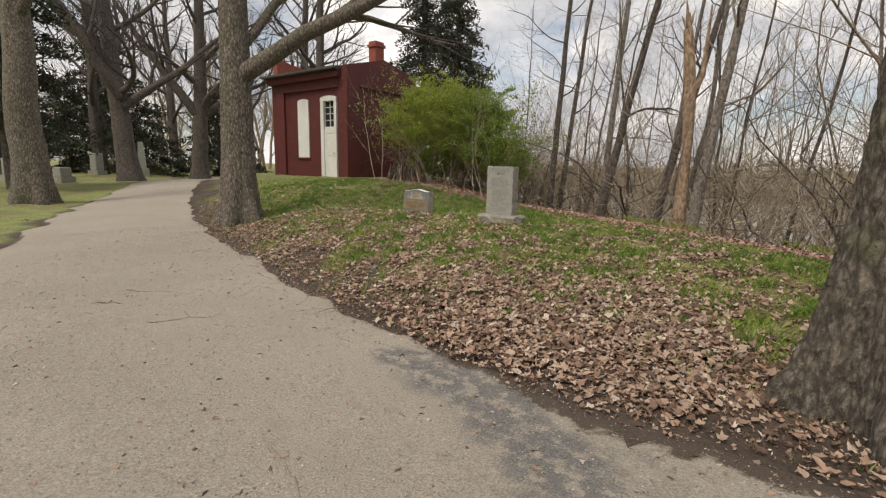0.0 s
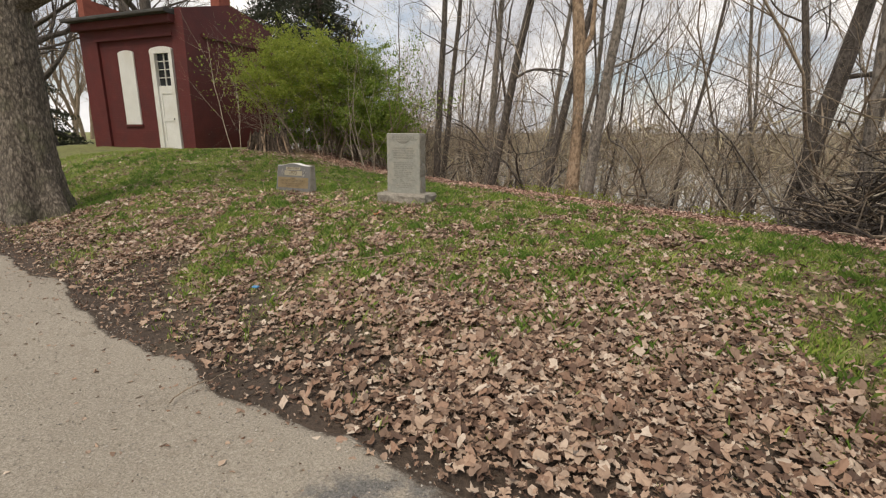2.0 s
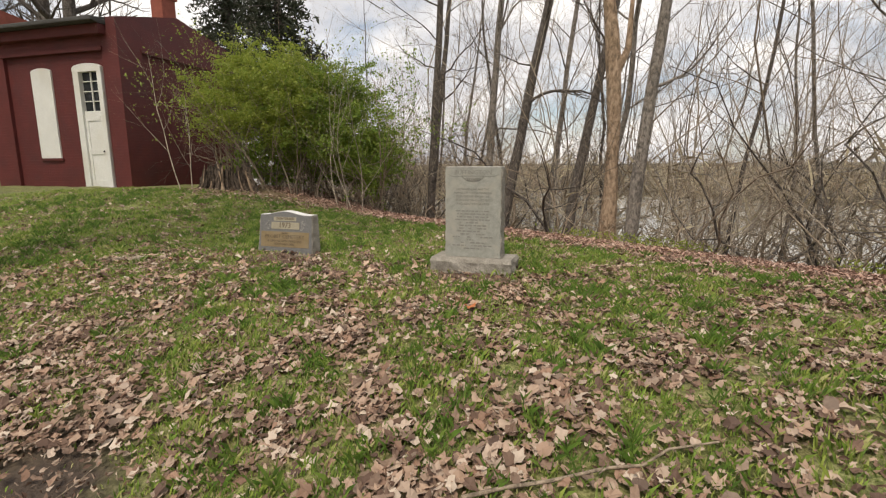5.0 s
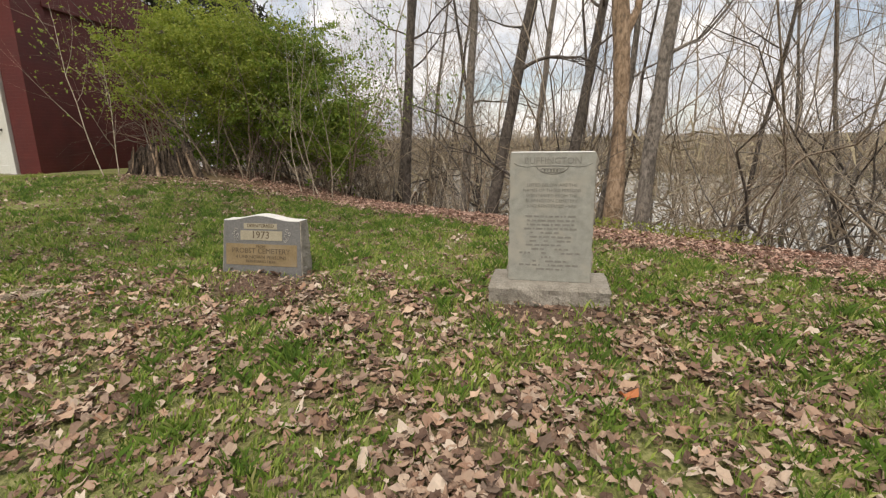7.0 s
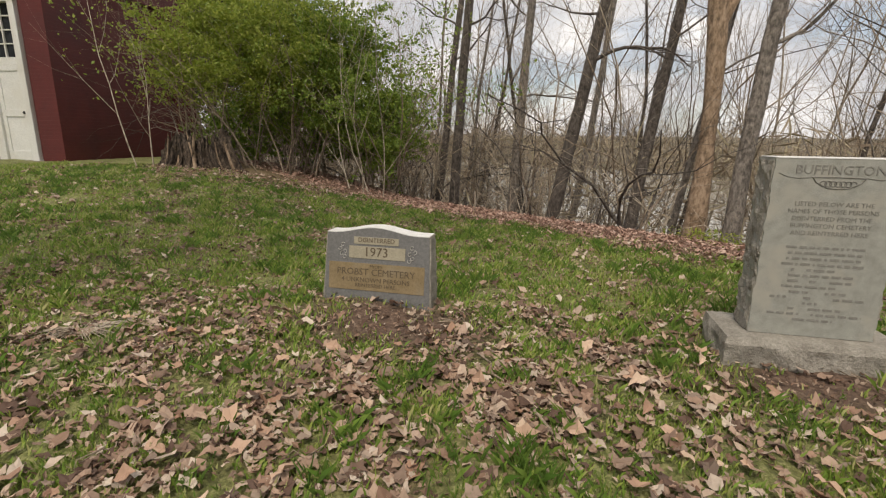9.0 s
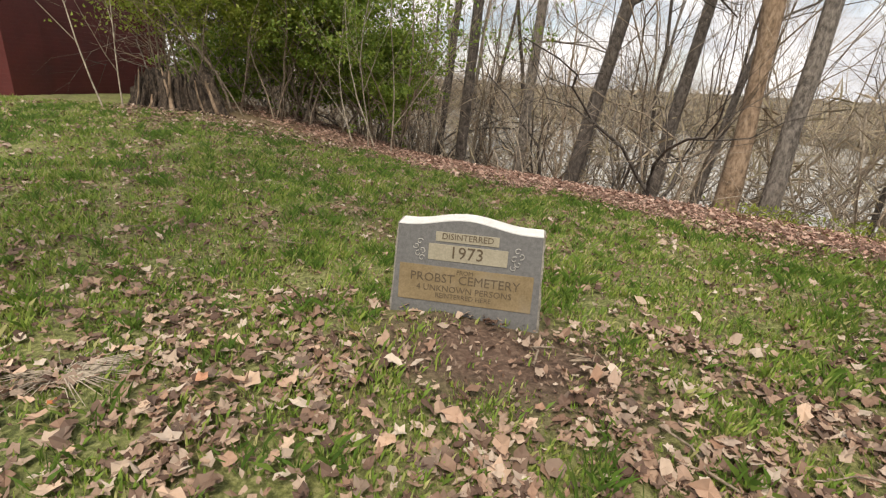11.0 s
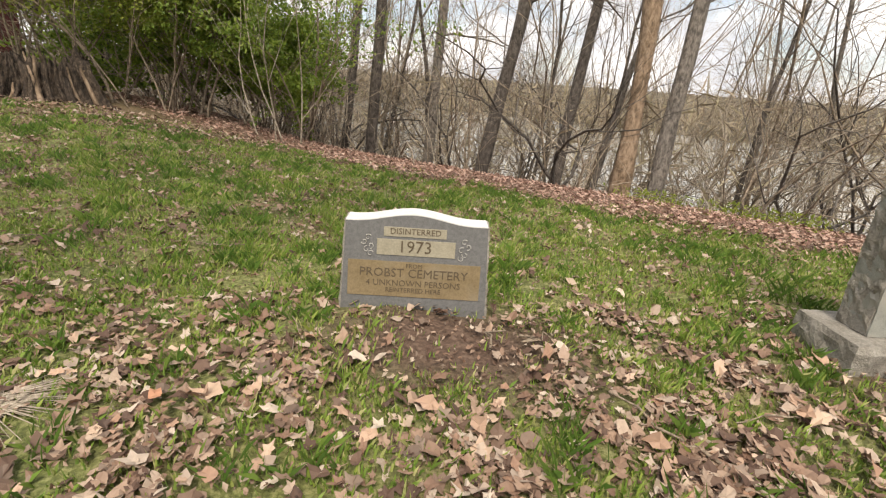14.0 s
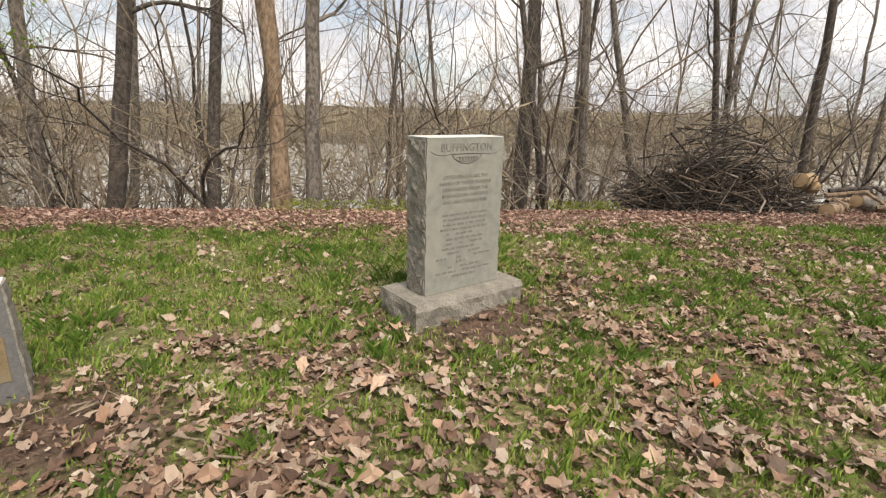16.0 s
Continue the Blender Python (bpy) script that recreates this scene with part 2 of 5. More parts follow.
def grid_mesh(name, xs, ys, zf):
    gx, gy = np.meshgrid(xs, ys, indexing="ij")
    gz = zf(gx, gy)
    v = np.stack([gx, gy, gz], -1).reshape(-1, 3)
    i = np.arange(len(xs) * len(ys)).reshape(len(xs), len(ys))
    f = np.stack([i[:-1, :-1], i[1:, :-1], i[1:, 1:], i[:-1, 1:]], -1).reshape(-1, 4)
    return raw_mesh(name, v, f)


def raw_mesh(name, v, f, smooth=True):
    v, f = np.ascontiguousarray(v, np.float32), np.ascontiguousarray(f, np.int32)
    me = bpy.data.meshes.new(name)
    k = f.shape[1]
    me.vertices.add(len(v))
    me.vertices.foreach_set("co", v.ravel())
    me.loops.add(f.size)
    me.loops.foreach_set("vertex_index", f.ravel())
    me.polygons.add(len(f))
    me.polygons.foreach_set("loop_start", np.arange(0, f.size, k, dtype=np.int32))
    me.polygons.foreach_set("use_smooth", np.full(len(f), smooth))
    me.update(calc_edges=True)
    return me


def wavy(x, y, s=1.0):
    return (np.sin(1.7 * x * s + 0.6) * np.sin(1.3 * y * s + 1.1) + 0.5 * np.sin(3.1 * x * s + 2.0 * y * s) + 0.35 * np.sin(5.3 * y * s - 2.7 * x * s + 0.7)
            + 0.25 * np.sin(9.1 * x * s + 1.9) * np.sin(8.3 * y * s + 0.3))


# ---- small builders ----
def part(name, bm, material, parent, label=""):
    me = bpy.data.meshes.new(name)
    bm.to_mesh(me)
    bm.free()
    return part_mesh(name, me, material, parent, label)


def part_mesh(name, me, material, parent, label=""):
    me.materials.append(material)
    ob = new(name, me)
    ob.parent = parent
    return tagged(ob, label)


def thing(name, place, label, category, group="", kind="", rz=0.0):
    ob = new(name)
    ob.empty_display_size = 0.2
    ob.matrix_basis = pose(*place, 0, 0, rz)
    return tagged(ob, label, category, group, kind)


def box(x0, x1, y0, y1, z0, z1, bevel=0.0, bm=None):
    bm = bm or bmesh.new()
    r = bmesh.ops.create_cube(bm, size=1.0, matrix=Matrix.Translation(((x0 + x1) / 2, (y0 + y1) / 2, (z0 + z1) / 2)) @ Matrix.Diagonal((x1 - x0, y1 - y0, z1 - z0, 1)))
    if bevel:
        edges = list({e for v in r["verts"] for e in v.link_edges})
        bmesh.ops.bevel(bm, geom=edges, offset=bevel, segments=2, affect="EDGES", profile=0.6)
    return bm


def prism(outline, y0, y1, bm=None):
    """An outline of (x, z) carried from y0 to y1."""
    bm = bm or bmesh.new()
    a = [bm.verts.new((x, y0, z)) for x, z in outline]
    b = [bm.verts.new((x, y1, z)) for x, z in outline]
    bm.faces.new(a)
    bm.faces.new(b[::-1])
    for i in range(len(a)):
        j = (i + 1) % len(a)
        bm.faces.new((a[j], a[i], b[i], b[j]))
    bmesh.ops.recalc_face_normals(bm, faces=bm.faces)
    return bm


def letters(text, size, material, parent, place, depth=0.002, name="inscription", label=""):
    """Built-in font, standing upright and facing -y."""
    cu = bpy.data.curves.new("letters", "FONT")
    cu.body, cu.size, cu.align_x, cu.align_y, cu.extrude, cu.resolution_u = text, size, "CENTER", "CENTER", depth, 2
    tmp = new("letters", cu)
    me = bpy.data.meshes.new_from_object(tmp.evaluated_get(bpy.context.evaluated_depsgraph_get()))
    bpy.data.objects.remove(tmp)
    bpy.data.curves.remove(cu)
    me.materials.clear()
    ob = part_mesh(name, me, material, parent, label)
    ob.matrix_basis = pose(*place, 90, 0, 0)
    return ob


class Tubes:
    """Collects tapered tubes into one mesh."""

    def __init__(self):
        self.v, self.f, self.count = [], [], 0

    def add(self, pts, radii, n=6, rough=0.0, rng=None, flutes=0):
        pts, radii = np.asarray(pts, float), np.asarray(radii, float)
        k = len(pts)
        d = np.gradient(pts, axis=0)
        d /= np.linalg.norm(d, axis=1)[:, None] + 1e-9
        ref = np.where(np.abs(d[:, 2:3]) > 0.9, np.array([[1.0, 0, 0]]), np.array([[0, 0, 1.0]]))
        u = np.cross(d, ref)
        u /= np.linalg.norm(u, axis=1)[:, None] + 1e-9
        w = np.cross(d, u)
        a = np.linspace(0, 2 * np.pi, n, endpoint=False)
        r = radii[:, None] * np.ones((1, n))
        if rough and rng is not None:
            ring = rng.normal(0, rough, (1, n)) * 0.7 + rng.normal(0, rough * 0.6, (k, n))
            r = r * (1 + ring)
        if flutes:
            swell = np.exp(-np.maximum(0, pts[:, 2]) / 0.52)[:, None]
            r = r * (1 + swell * (0.34 + 0.34 * np.cos(a * flutes + 0.8)[None]))
        ring = pts[:, None] + r[..., None] * (np.cos(a)[None, :, None] * u[:, None] + np.sin(a)[None, :, None] * w[:, None])
        i = np.arange(k * n).reshape(k, n) + self.count
        j = np.roll(i, -1, axis=1)
        self.v.append(ring.reshape(-1, 3))
        self.f.append(np.stack([i[:-1], j[:-1], j[1:], i[1:]], -1).reshape(-1, 4))
        self.count += k * n

    def mesh(self, name):
        return raw_mesh(name, np.concatenate(self.v), np.concatenate(self.f))


def limb(tubes, rng, p, way, length, r, order, twist=0.22, lift=0.12, n=6, kids=5, spread=0.9, tip=0.25):
    """A bough with smaller boughs on it, down to order 0."""
    k = 3 + order * 2 if order else 2
    n = n if order else 3
    way = np.asarray(way, float) / np.linalg.norm(way)
    pts = [np.asarray(p, float)]
    ways = [way]
    for _ in range(k):
        way = way + rng.normal(0, twist, 3) * 0.55 + np.array([0, 0, lift * 0.5])
        way /= np.linalg.norm(way)
        pts.append(pts[-1] + way * length / k)
        ways.append(way)
    radii = r * np.linspace(1, tip, k + 1)
    tubes.add(pts, radii, n)
    if order <= 0:
        return
    for c in range(kids):
        s = 0.25 + 0.75 * (c + rng.uniform(0.1, 0.9)) / kids
        i = min(k, int(s * k))
        side = rng.normal(0, 1, 3)
        side -= side @ ways[i] * ways[i]
        side /= np.linalg.norm(side) + 1e-9
        go = ways[i] * rng.uniform(0.5, 1.0) + side * spread * rng.uniform(0.6, 1.1) + np.array([0, 0, lift])
        limb(tubes, rng, pts[i], go, length * rng.uniform(0.42, 0.68) * (1.15 - 0.4 * s), radii[i] * rng.uniform(0.45, 0.65), order - 1, twist, lift, max(3, n - 1), max(3, kids - 1), spread, tip)


def tree(place, tall, r, lean, seed, material, label, group="", first=0.35, boughs=9, order=2, fork=0.0, wander=0.05, flare=0, extra=(), bough_len=0.34, sides=14, name="tree", furrow=0.0, bough_r=(0.4, 0.62), bough_twist=0.22):
    """A bare tree: trunk, and a crown of boughs and twigs. lean: how far its top stands off its foot."""
    rng = np.random.default_rng(seed)
    x, y = place
    z = ground_z(x, y)
    t = thing(name, (x, y, z), label, "tree", group)
    k = 30 if flare else 16
    s = np.linspace(0, 1, k + 1)
    if flare:
        s = s ** 1.5
    if furrow:
        s = np.concatenate([np.linspace(0, 4.2 / tall, 110)[:-1], np.linspace(4.2 / tall, 1, 16)])
        k = len(s) - 1
        wander = wander * 0.3
    off = np.cumsum(rng.normal(0, wander, (k + 1, 2)), 0) * tall / 40
    off -= off[0]
    pts = np.stack([lean[0] * s + off[:, 0], lean[1] * s + off[:, 1], -0.25 + (tall + 0.25) * s], -1)
    radii = r * (1 - 0.8 * s ** 1.1)
    trunk = Tubes()
    trunk.add(pts, radii, sides, 0.012 if furrow else 0.045 if flare else 0.03, rng, flare)
    if furrow:
        ring = trunk.v[0]
        mid = np.repeat(pts, sides, axis=0)
        for a in range(len(ring)):
            p = Vector((ring[a][0] * 15, ring[a][1] * 15, ring[a][2] * 4.2))
            p += 0.6 * noise.noise_vector(p * 0.8)
            groove = min(1.0, abs(noise.noise(p)) * 4.5) + 0.35 * min(1.0, abs(noise.noise(p * 2.3)) * 4)
            out = ring[a] - mid[a]
            ring[a] = ring[a] + out / (np.linalg.norm(out) + 1e-6) * furrow * (groove - 0.9)
    part_mesh("trunk", trunk.mesh("trunk"), material, t)
    crown = Tubes()
    for b in range(boughs):
        f = first + (0.97 - first) * (b + rng.uniform(0, 0.8)) / boughs
        i = min(k - 1, int(np.searchsorted(s, f)))
        ang = b * 2.4 + rng.uniform(-0.5, 0.5)
        up = rng.uniform(0.35, 0.95)
        limb(crown, rng, pts[i], (math.cos(ang), math.sin(ang), up), tall * bough_len * rng.uniform(0.7, 1.1) * (1.15 - 0.55 * f), radii[i] * rng.uniform(*bough_r), order, bough_twist)
    for p, way, length, rad, o in extra:
        limb(crown, rng, p, way, length, rad, o, 0.14, 0.1, 9, 5, 0.8, 0.3)
    part_mesh("crown", crown.mesh("crown"), material, t)
    return t


# ---- ground, road, river ----
def leafiness(x, y):
    """Share of the ground hidden by fallen leaves, 0 to 1."""
    q = (y - road_edge(x)) * 0.95
    d = bank(x, y)
    n = wavy(x, y, 0.9)
    fine = wavy(x + 1.3, y, 2.3) + 0.6 * wavy(x, y + 2.2, 4.1)
    clump = step(-0.25, 0.85, wavy(x + 0.4, y - 0.8, 4.3) + 0.45 * wavy(x, y + 0.9, 1.9) + 0.2 * n)
    heavy = step(1.2, 3.2, x)
    verge = step(-0.12, 0.3, q) * (1 - step(0.7, 1.6, q + 0.4 * n - 0.45 * heavy)) * (0.36 + 0.4 * heavy + 0.35 * step(-0.6, 0.6, fine)) * (1 - 0.55 * (1 - heavy) * (1 - step(0.25, 0.95, q + 0.2 * fine)))
    near = (1 - step(2.5, 3.7, y + 0.3 * n)) * step(-4.2, -1.5, x) * (1 - 0.5 * step(1.0, 2.2, x))
    lawn = 0.12 + 0.23 * clump * (1 - 0.4 * near) + near * (0.02 + 0.38 * clump * step(-0.9, 0.5, n + 0.5 * fine)) + 0.14 * clump * step(1.5, 3.0, x)
    strip = step(-2.3, -1.55, d + 0.16 * n) * (1 - 0.75 * step(2.0, 4.5, d))
    shrub = step(-8.5, -7, x) * (1 - step(-3.6, -2.6, x)) * step(7.3, 8.4, y + 0.2 * n) * 0.8
    far = 0.5 * step(-0.3, 0.6, n) * step(-3.0, -3.6, q)
    return np.clip(np.maximum.reduce([0.95 * verge, lawn * step(0.2, 1, q), strip, shrub, far]), 0, 1)


def worn_soil(x, y):
    """Reddish bare soil at the feet of the stones."""
    small = 1.35 * np.exp(-(((x + 1.50) / 0.52) ** 2 + ((y - 3.33) / 0.34) ** 2) * 1.2)
    large = 1.25 * np.exp(-(((x - 0.6) / 0.58) ** 2 + ((y - 3.0) / 0.28) ** 2) * 1.3)
    return np.clip(np.maximum(small, large) + 0.1 * wavy(x, y, 4.0) * (small + large > 0.2), 0, 1)


def mud(x, y):
    """Dark wet blotches among the leaves of the verge."""
    m = sum(np.exp(-(((x - a) / w) ** 2 + ((y - b) / h) ** 2)) for a, b, w, h in ((2.0, -0.52, 0.26, 0.11), (1.45, -0.58, 0.24, 0.09), (2.55, -0.35, 0.14, 0.07), (-0.5, 0.15, 0.4, 0.12), (0.25, -0.25, 0.3, 0.1)))
    return np.clip((m + 0.25 * wavy(x, y, 5.0) * (m > 0.15)) * 1.3, 0, 1)


def bare_soil(x, y):
    """Dark soil along the road and worn soil before the stones."""
    q = (y - road_edge(x)) * 0.95 + 0.14 * wavy(x, y, 1.6)
    edge = step(-0.95 * road_width(x) - 0.3, -0.95 * road_width(x), q) * (1 - step(0.35, 1.25, q + 0.25 * wavy(x, y, 2.1)))
    return np.clip(np.maximum.reduce([edge, mud(x, y), worn_soil(x, y), 0.8 * step(1.0, 2.5, bank(x, y))]), 0, 1)


def add_masks(me):
    co = np.zeros(len(me.vertices) * 3, np.float32)
    me.vertices.foreach_get("co", co)
    co = co.reshape(-1, 3)
    for name, fn in (("leafy", leafiness), ("soil", bare_soil), ("worn", worn_soil)):
        a = me.attributes.new(name, "FLOAT", "POINT")
        a.data.foreach_set("value", np.asarray(fn(co[:, 0], co[:, 1]), np.float32))


GROUND, _n, _l, _b = node_material("ground", 0.95)
_leafy, _soil = _n.new("ShaderNodeAttribute"), _n.new("ShaderNodeAttribute")
_leafy.attribute_name, _soil.attribute_name = "leafy", "soil"
_f1, _f2, _f3 = noise_node(_n, _l, 2.2, 6), noise_node(_n, _l, 38, 5, 0.7), noise_node(_n, _l, 0.5, 4)
_grass = mix_node(_n, _l, 0.5, ramp_node(_n, _l, _f1, [(0.3, (0.12, 0.17, 0.04)), (0.7, (0.26, 0.285, 0.08))]), ramp_node(_n, _l, _f2, [(0.40, (0.022, 0.025, 0.010)), (0.5, (0.145, 0.175, 0.045)), (0.60, (0.42, 0.40, 0.19))]))
_dead = mix_node(_n, _l, 0.5, ramp_node(_n, _l, _f1, [(0.3, (0.10, 0.056, 0.037)), (0.7, (0.23, 0.14, 0.092))]), ramp_node(_n, _l, _f2, [(0.3, (0.04, 0.024, 0.017)), (0.7, (0.31, 0.20, 0.135))]))
_dirt = mix_node(_n, _l, 0.5, ramp_node(_n, _l, _f1, [(0.3, (0.035, 0.025, 0.019)), (0.7, (0.085, 0.06, 0.045))]), ramp_node(_n, _l, _f2, [(0.3, (0.016, 0.012, 0.009)), (0.7, (0.14, 0.10, 0.072))]))
_c = mix_node(_n, _l, _leafy.outputs["Fac"], _grass, _dead)
_c = mix_node(_n, _l, _soil.outputs["Fac"], _c, _dirt)
_worn = _n.new("ShaderNodeAttribute")
_worn.attribute_name = "worn"
_c = mix_node(_n, _l, _worn.outputs["Fac"], _c, ramp_node(_n, _l, _f2, [(0.3, (0.055, 0.033, 0.023)), (0.5, (0.13, 0.08, 0.055)), (0.72, (0.24, 0.165, 0.12))]))
_l.new(_c, _b.inputs["Base Color"])
bump_node(_n, _l, _b, _f2, 0.8, 0.03)

xs, ys = grade(-17, 10, 0.14, 2600), grade(-7, 14, 0.14, 2600)
ground_me = grid_mesh("ground", xs, ys, lambda x, y: height(x, y) + 0.012 * wavy(x, y, 1.4) * (np.hypot(x, y) < 40) + 0.01 * wavy(x, y, 4.0) * (np.hypot(x, y) < 25))
add_masks(ground_me)
ground_me.materials.append(GROUND)
ground = tagged(new("ground", ground_me), "sloping lawn of grass, soil and fallen leaves above a river", "ground", kind="structure")

ROAD, _n, _l, _b = node_material("road_gravel", 0.93)
_f1, _f2, _f3 = noise_node(_n, _l, 0.55, 4), noise_node(_n, _l, 95, 4, 0.75), noise_node(_n, _l, 5, 6, 0.65)
_c = ramp_node(_n, _l, _f1, [(0.3, (0.245, 0.215, 0.172)), (0.7, (0.36, 0.322, 0.262))])
_c = mix_node(_n, _l, 0.55, _c, ramp_node(_n, _l, _f2, [(0.3, (0.085, 0.072, 0.06)), (0.5, (0.31, 0.272, 0.22)), (0.7, (0.58, 0.53, 0.46))]))
_c = mix_node(_n, _l, ramp_node(_n, _l, _f3, [(0.58, (0, 0, 0)), (0.75, (0.55, 0.55, 0.55))]), _c, (0.2, 0.165, 0.125))
_damp = _n.new("ShaderNodeAttribute")
_damp.attribute_name = "damp"
_mul = _n.new("ShaderNodeMath")
_mul.operation = "MULTIPLY"
_l.new(_damp.outputs["Fac"], _mul.inputs[0])
_l.new(ramp_node(_n, _l, noise_node(_n, _l, 9, 7, 0.7), [(0.40, (0, 0, 0)), (0.52, (1, 1, 1))]), _mul.inputs[1])
_c = mix_node(_n, _l, _mul.outputs[0], _c, ramp_node(_n, _l, _f2, [(0.3, (0.06, 0.058, 0.055)), (0.75, (0.26, 0.25, 0.235))]))
_peb = _n.new("ShaderNodeTexVoronoi")
_peb.inputs["Scale"].default_value = 46
_l.new(_n.new("ShaderNodeTexCoord").outputs["Object"], _peb.inputs["Vector"])
_c = mix_node(_n, _l, ramp_node(_n, _l, _peb.outputs["Distance"], [(0.05, (0.3, 0.3, 0.3)), (0.32, (0, 0, 0))]), _c, ramp_node(_n, _l, _f3, [(0.4, (0.16, 0.14, 0.12)), (0.6, (0.5, 0.46, 0.4))]))
_edge = _n.new("ShaderNodeAttribute")
_edge.attribute_name = "smear"
_add = _n.new("ShaderNodeMath")
_l.new(_edge.outputs["Fac"], _add.inputs[0])
_l.new(noise_node(_n, _l, 6, 8, 0.72), _add.inputs[1])
_c = mix_node(_n, _l, ramp_node(_n, _l, _add.outputs[0], [(0.86, (0, 0, 0)), (1.12, (1, 1, 1))]), _c, ramp_node(_n, _l, _f2, [(0.3, (0.026, 0.019, 0.014)), (0.7, (0.13, 0.095, 0.07))]))
_l.new(_c, _b.inputs["Base Color"])
bump_node(_n, _l, _b, _f2, 0.8, 0.014)

sx = np.concatenate([np.arange(-46, -12, 0.5), np.arange(-12, 9, 0.05), np.arange(9, 40, 1.0)])
sv = np.concatenate([np.linspace(0, 0.2, 16)[:-1], np.linspace(0.2, 1, 26)])
gx, gv = np.meshgrid(sx, sv, indexing="ij")
inner = road_edge(gx) + 0.05 * wavy(gx, gx * 0 + 2.0, 1.1) + 0.03 * wavy(gx, gx * 0, 3.3) + 0.008 * wavy(gx, gx * 0, 9.0)
outer = road_edge(gx) - road_width(gx) * (1 + 0.12 * step(-4, -20, gx)) + 0.10 * wavy(gx, gx * 0 + 7.0, 1.5)
gy = inner + (outer - inner) * gv
gz = height(gx, gy) + 0.03 * np.sin(np.pi * gv) + 0.022 - 0.05 * (np.abs(gv - 0.5) > 0.499)
ri = np.arange(gx.size).reshape(gx.shape)
road_me = raw_mesh("road", np.stack([gx, gy, gz], -1).reshape(-1, 3), np.stack([ri[:-1, :-1], ri[:-1, 1:], ri[1:, 1:], ri[1:, :-1]], -1).reshape(-1, 4))
along, across = (gx - 3.75) * 0.9 - (gy + 1.95) * 0.43, (gx - 3.75) * 0.43 + (gy + 1.95) * 0.9
damp = np.exp(-((along / 0.85) ** 2 + (across / 0.26) ** 2)) * 1.5 + np.exp(-(((gx - 2.7) / 0.2) ** 2 + ((gy + 1.72) / 0.16) ** 2)) * 1.0
damp = np.clip((damp + 0.28 * wavy(gx, gy, 2.6) * (damp > 0.1) - 0.35) * 2.2, 0, 1)
road_me.attributes.new("damp", "FLOAT", "POINT").data.foreach_set("value", damp.ravel().astype(np.float32))
away = np.minimum(inner - gy, (gy - outer) * 0.6)
smear = np.clip(0.85 - away / (0.16 + 0.3 * step(2.6, 4.2, gx)), 0, 0.85)
road_me.attributes.new("smear", "FLOAT", "POINT").data.foreach_set("value", smear.ravel().astype(np.float32))
road_me.materials.append(ROAD)
tagged(new("road", road_me), "pale worn gravel lane curving past the graves", "road", kind="structure")

wt = Matrix(((0.8272, 0.5623, 0), (-0.5623, 0.8272, 0), (0, 0, 1))).to_4x4()
wm = grid_mesh("water", np.linspace(-900, 900, 60), np.linspace(8.3 / 1.2093 + 11, 8.3 / 1.2093 + 118, 40), lambda x, y: x * 0 - 6.6)
wm.transform(wt)
wm.materials.append(WATER)
tagged(new("water", wm), "wide brown river beyond the bank", "river", kind="structure")


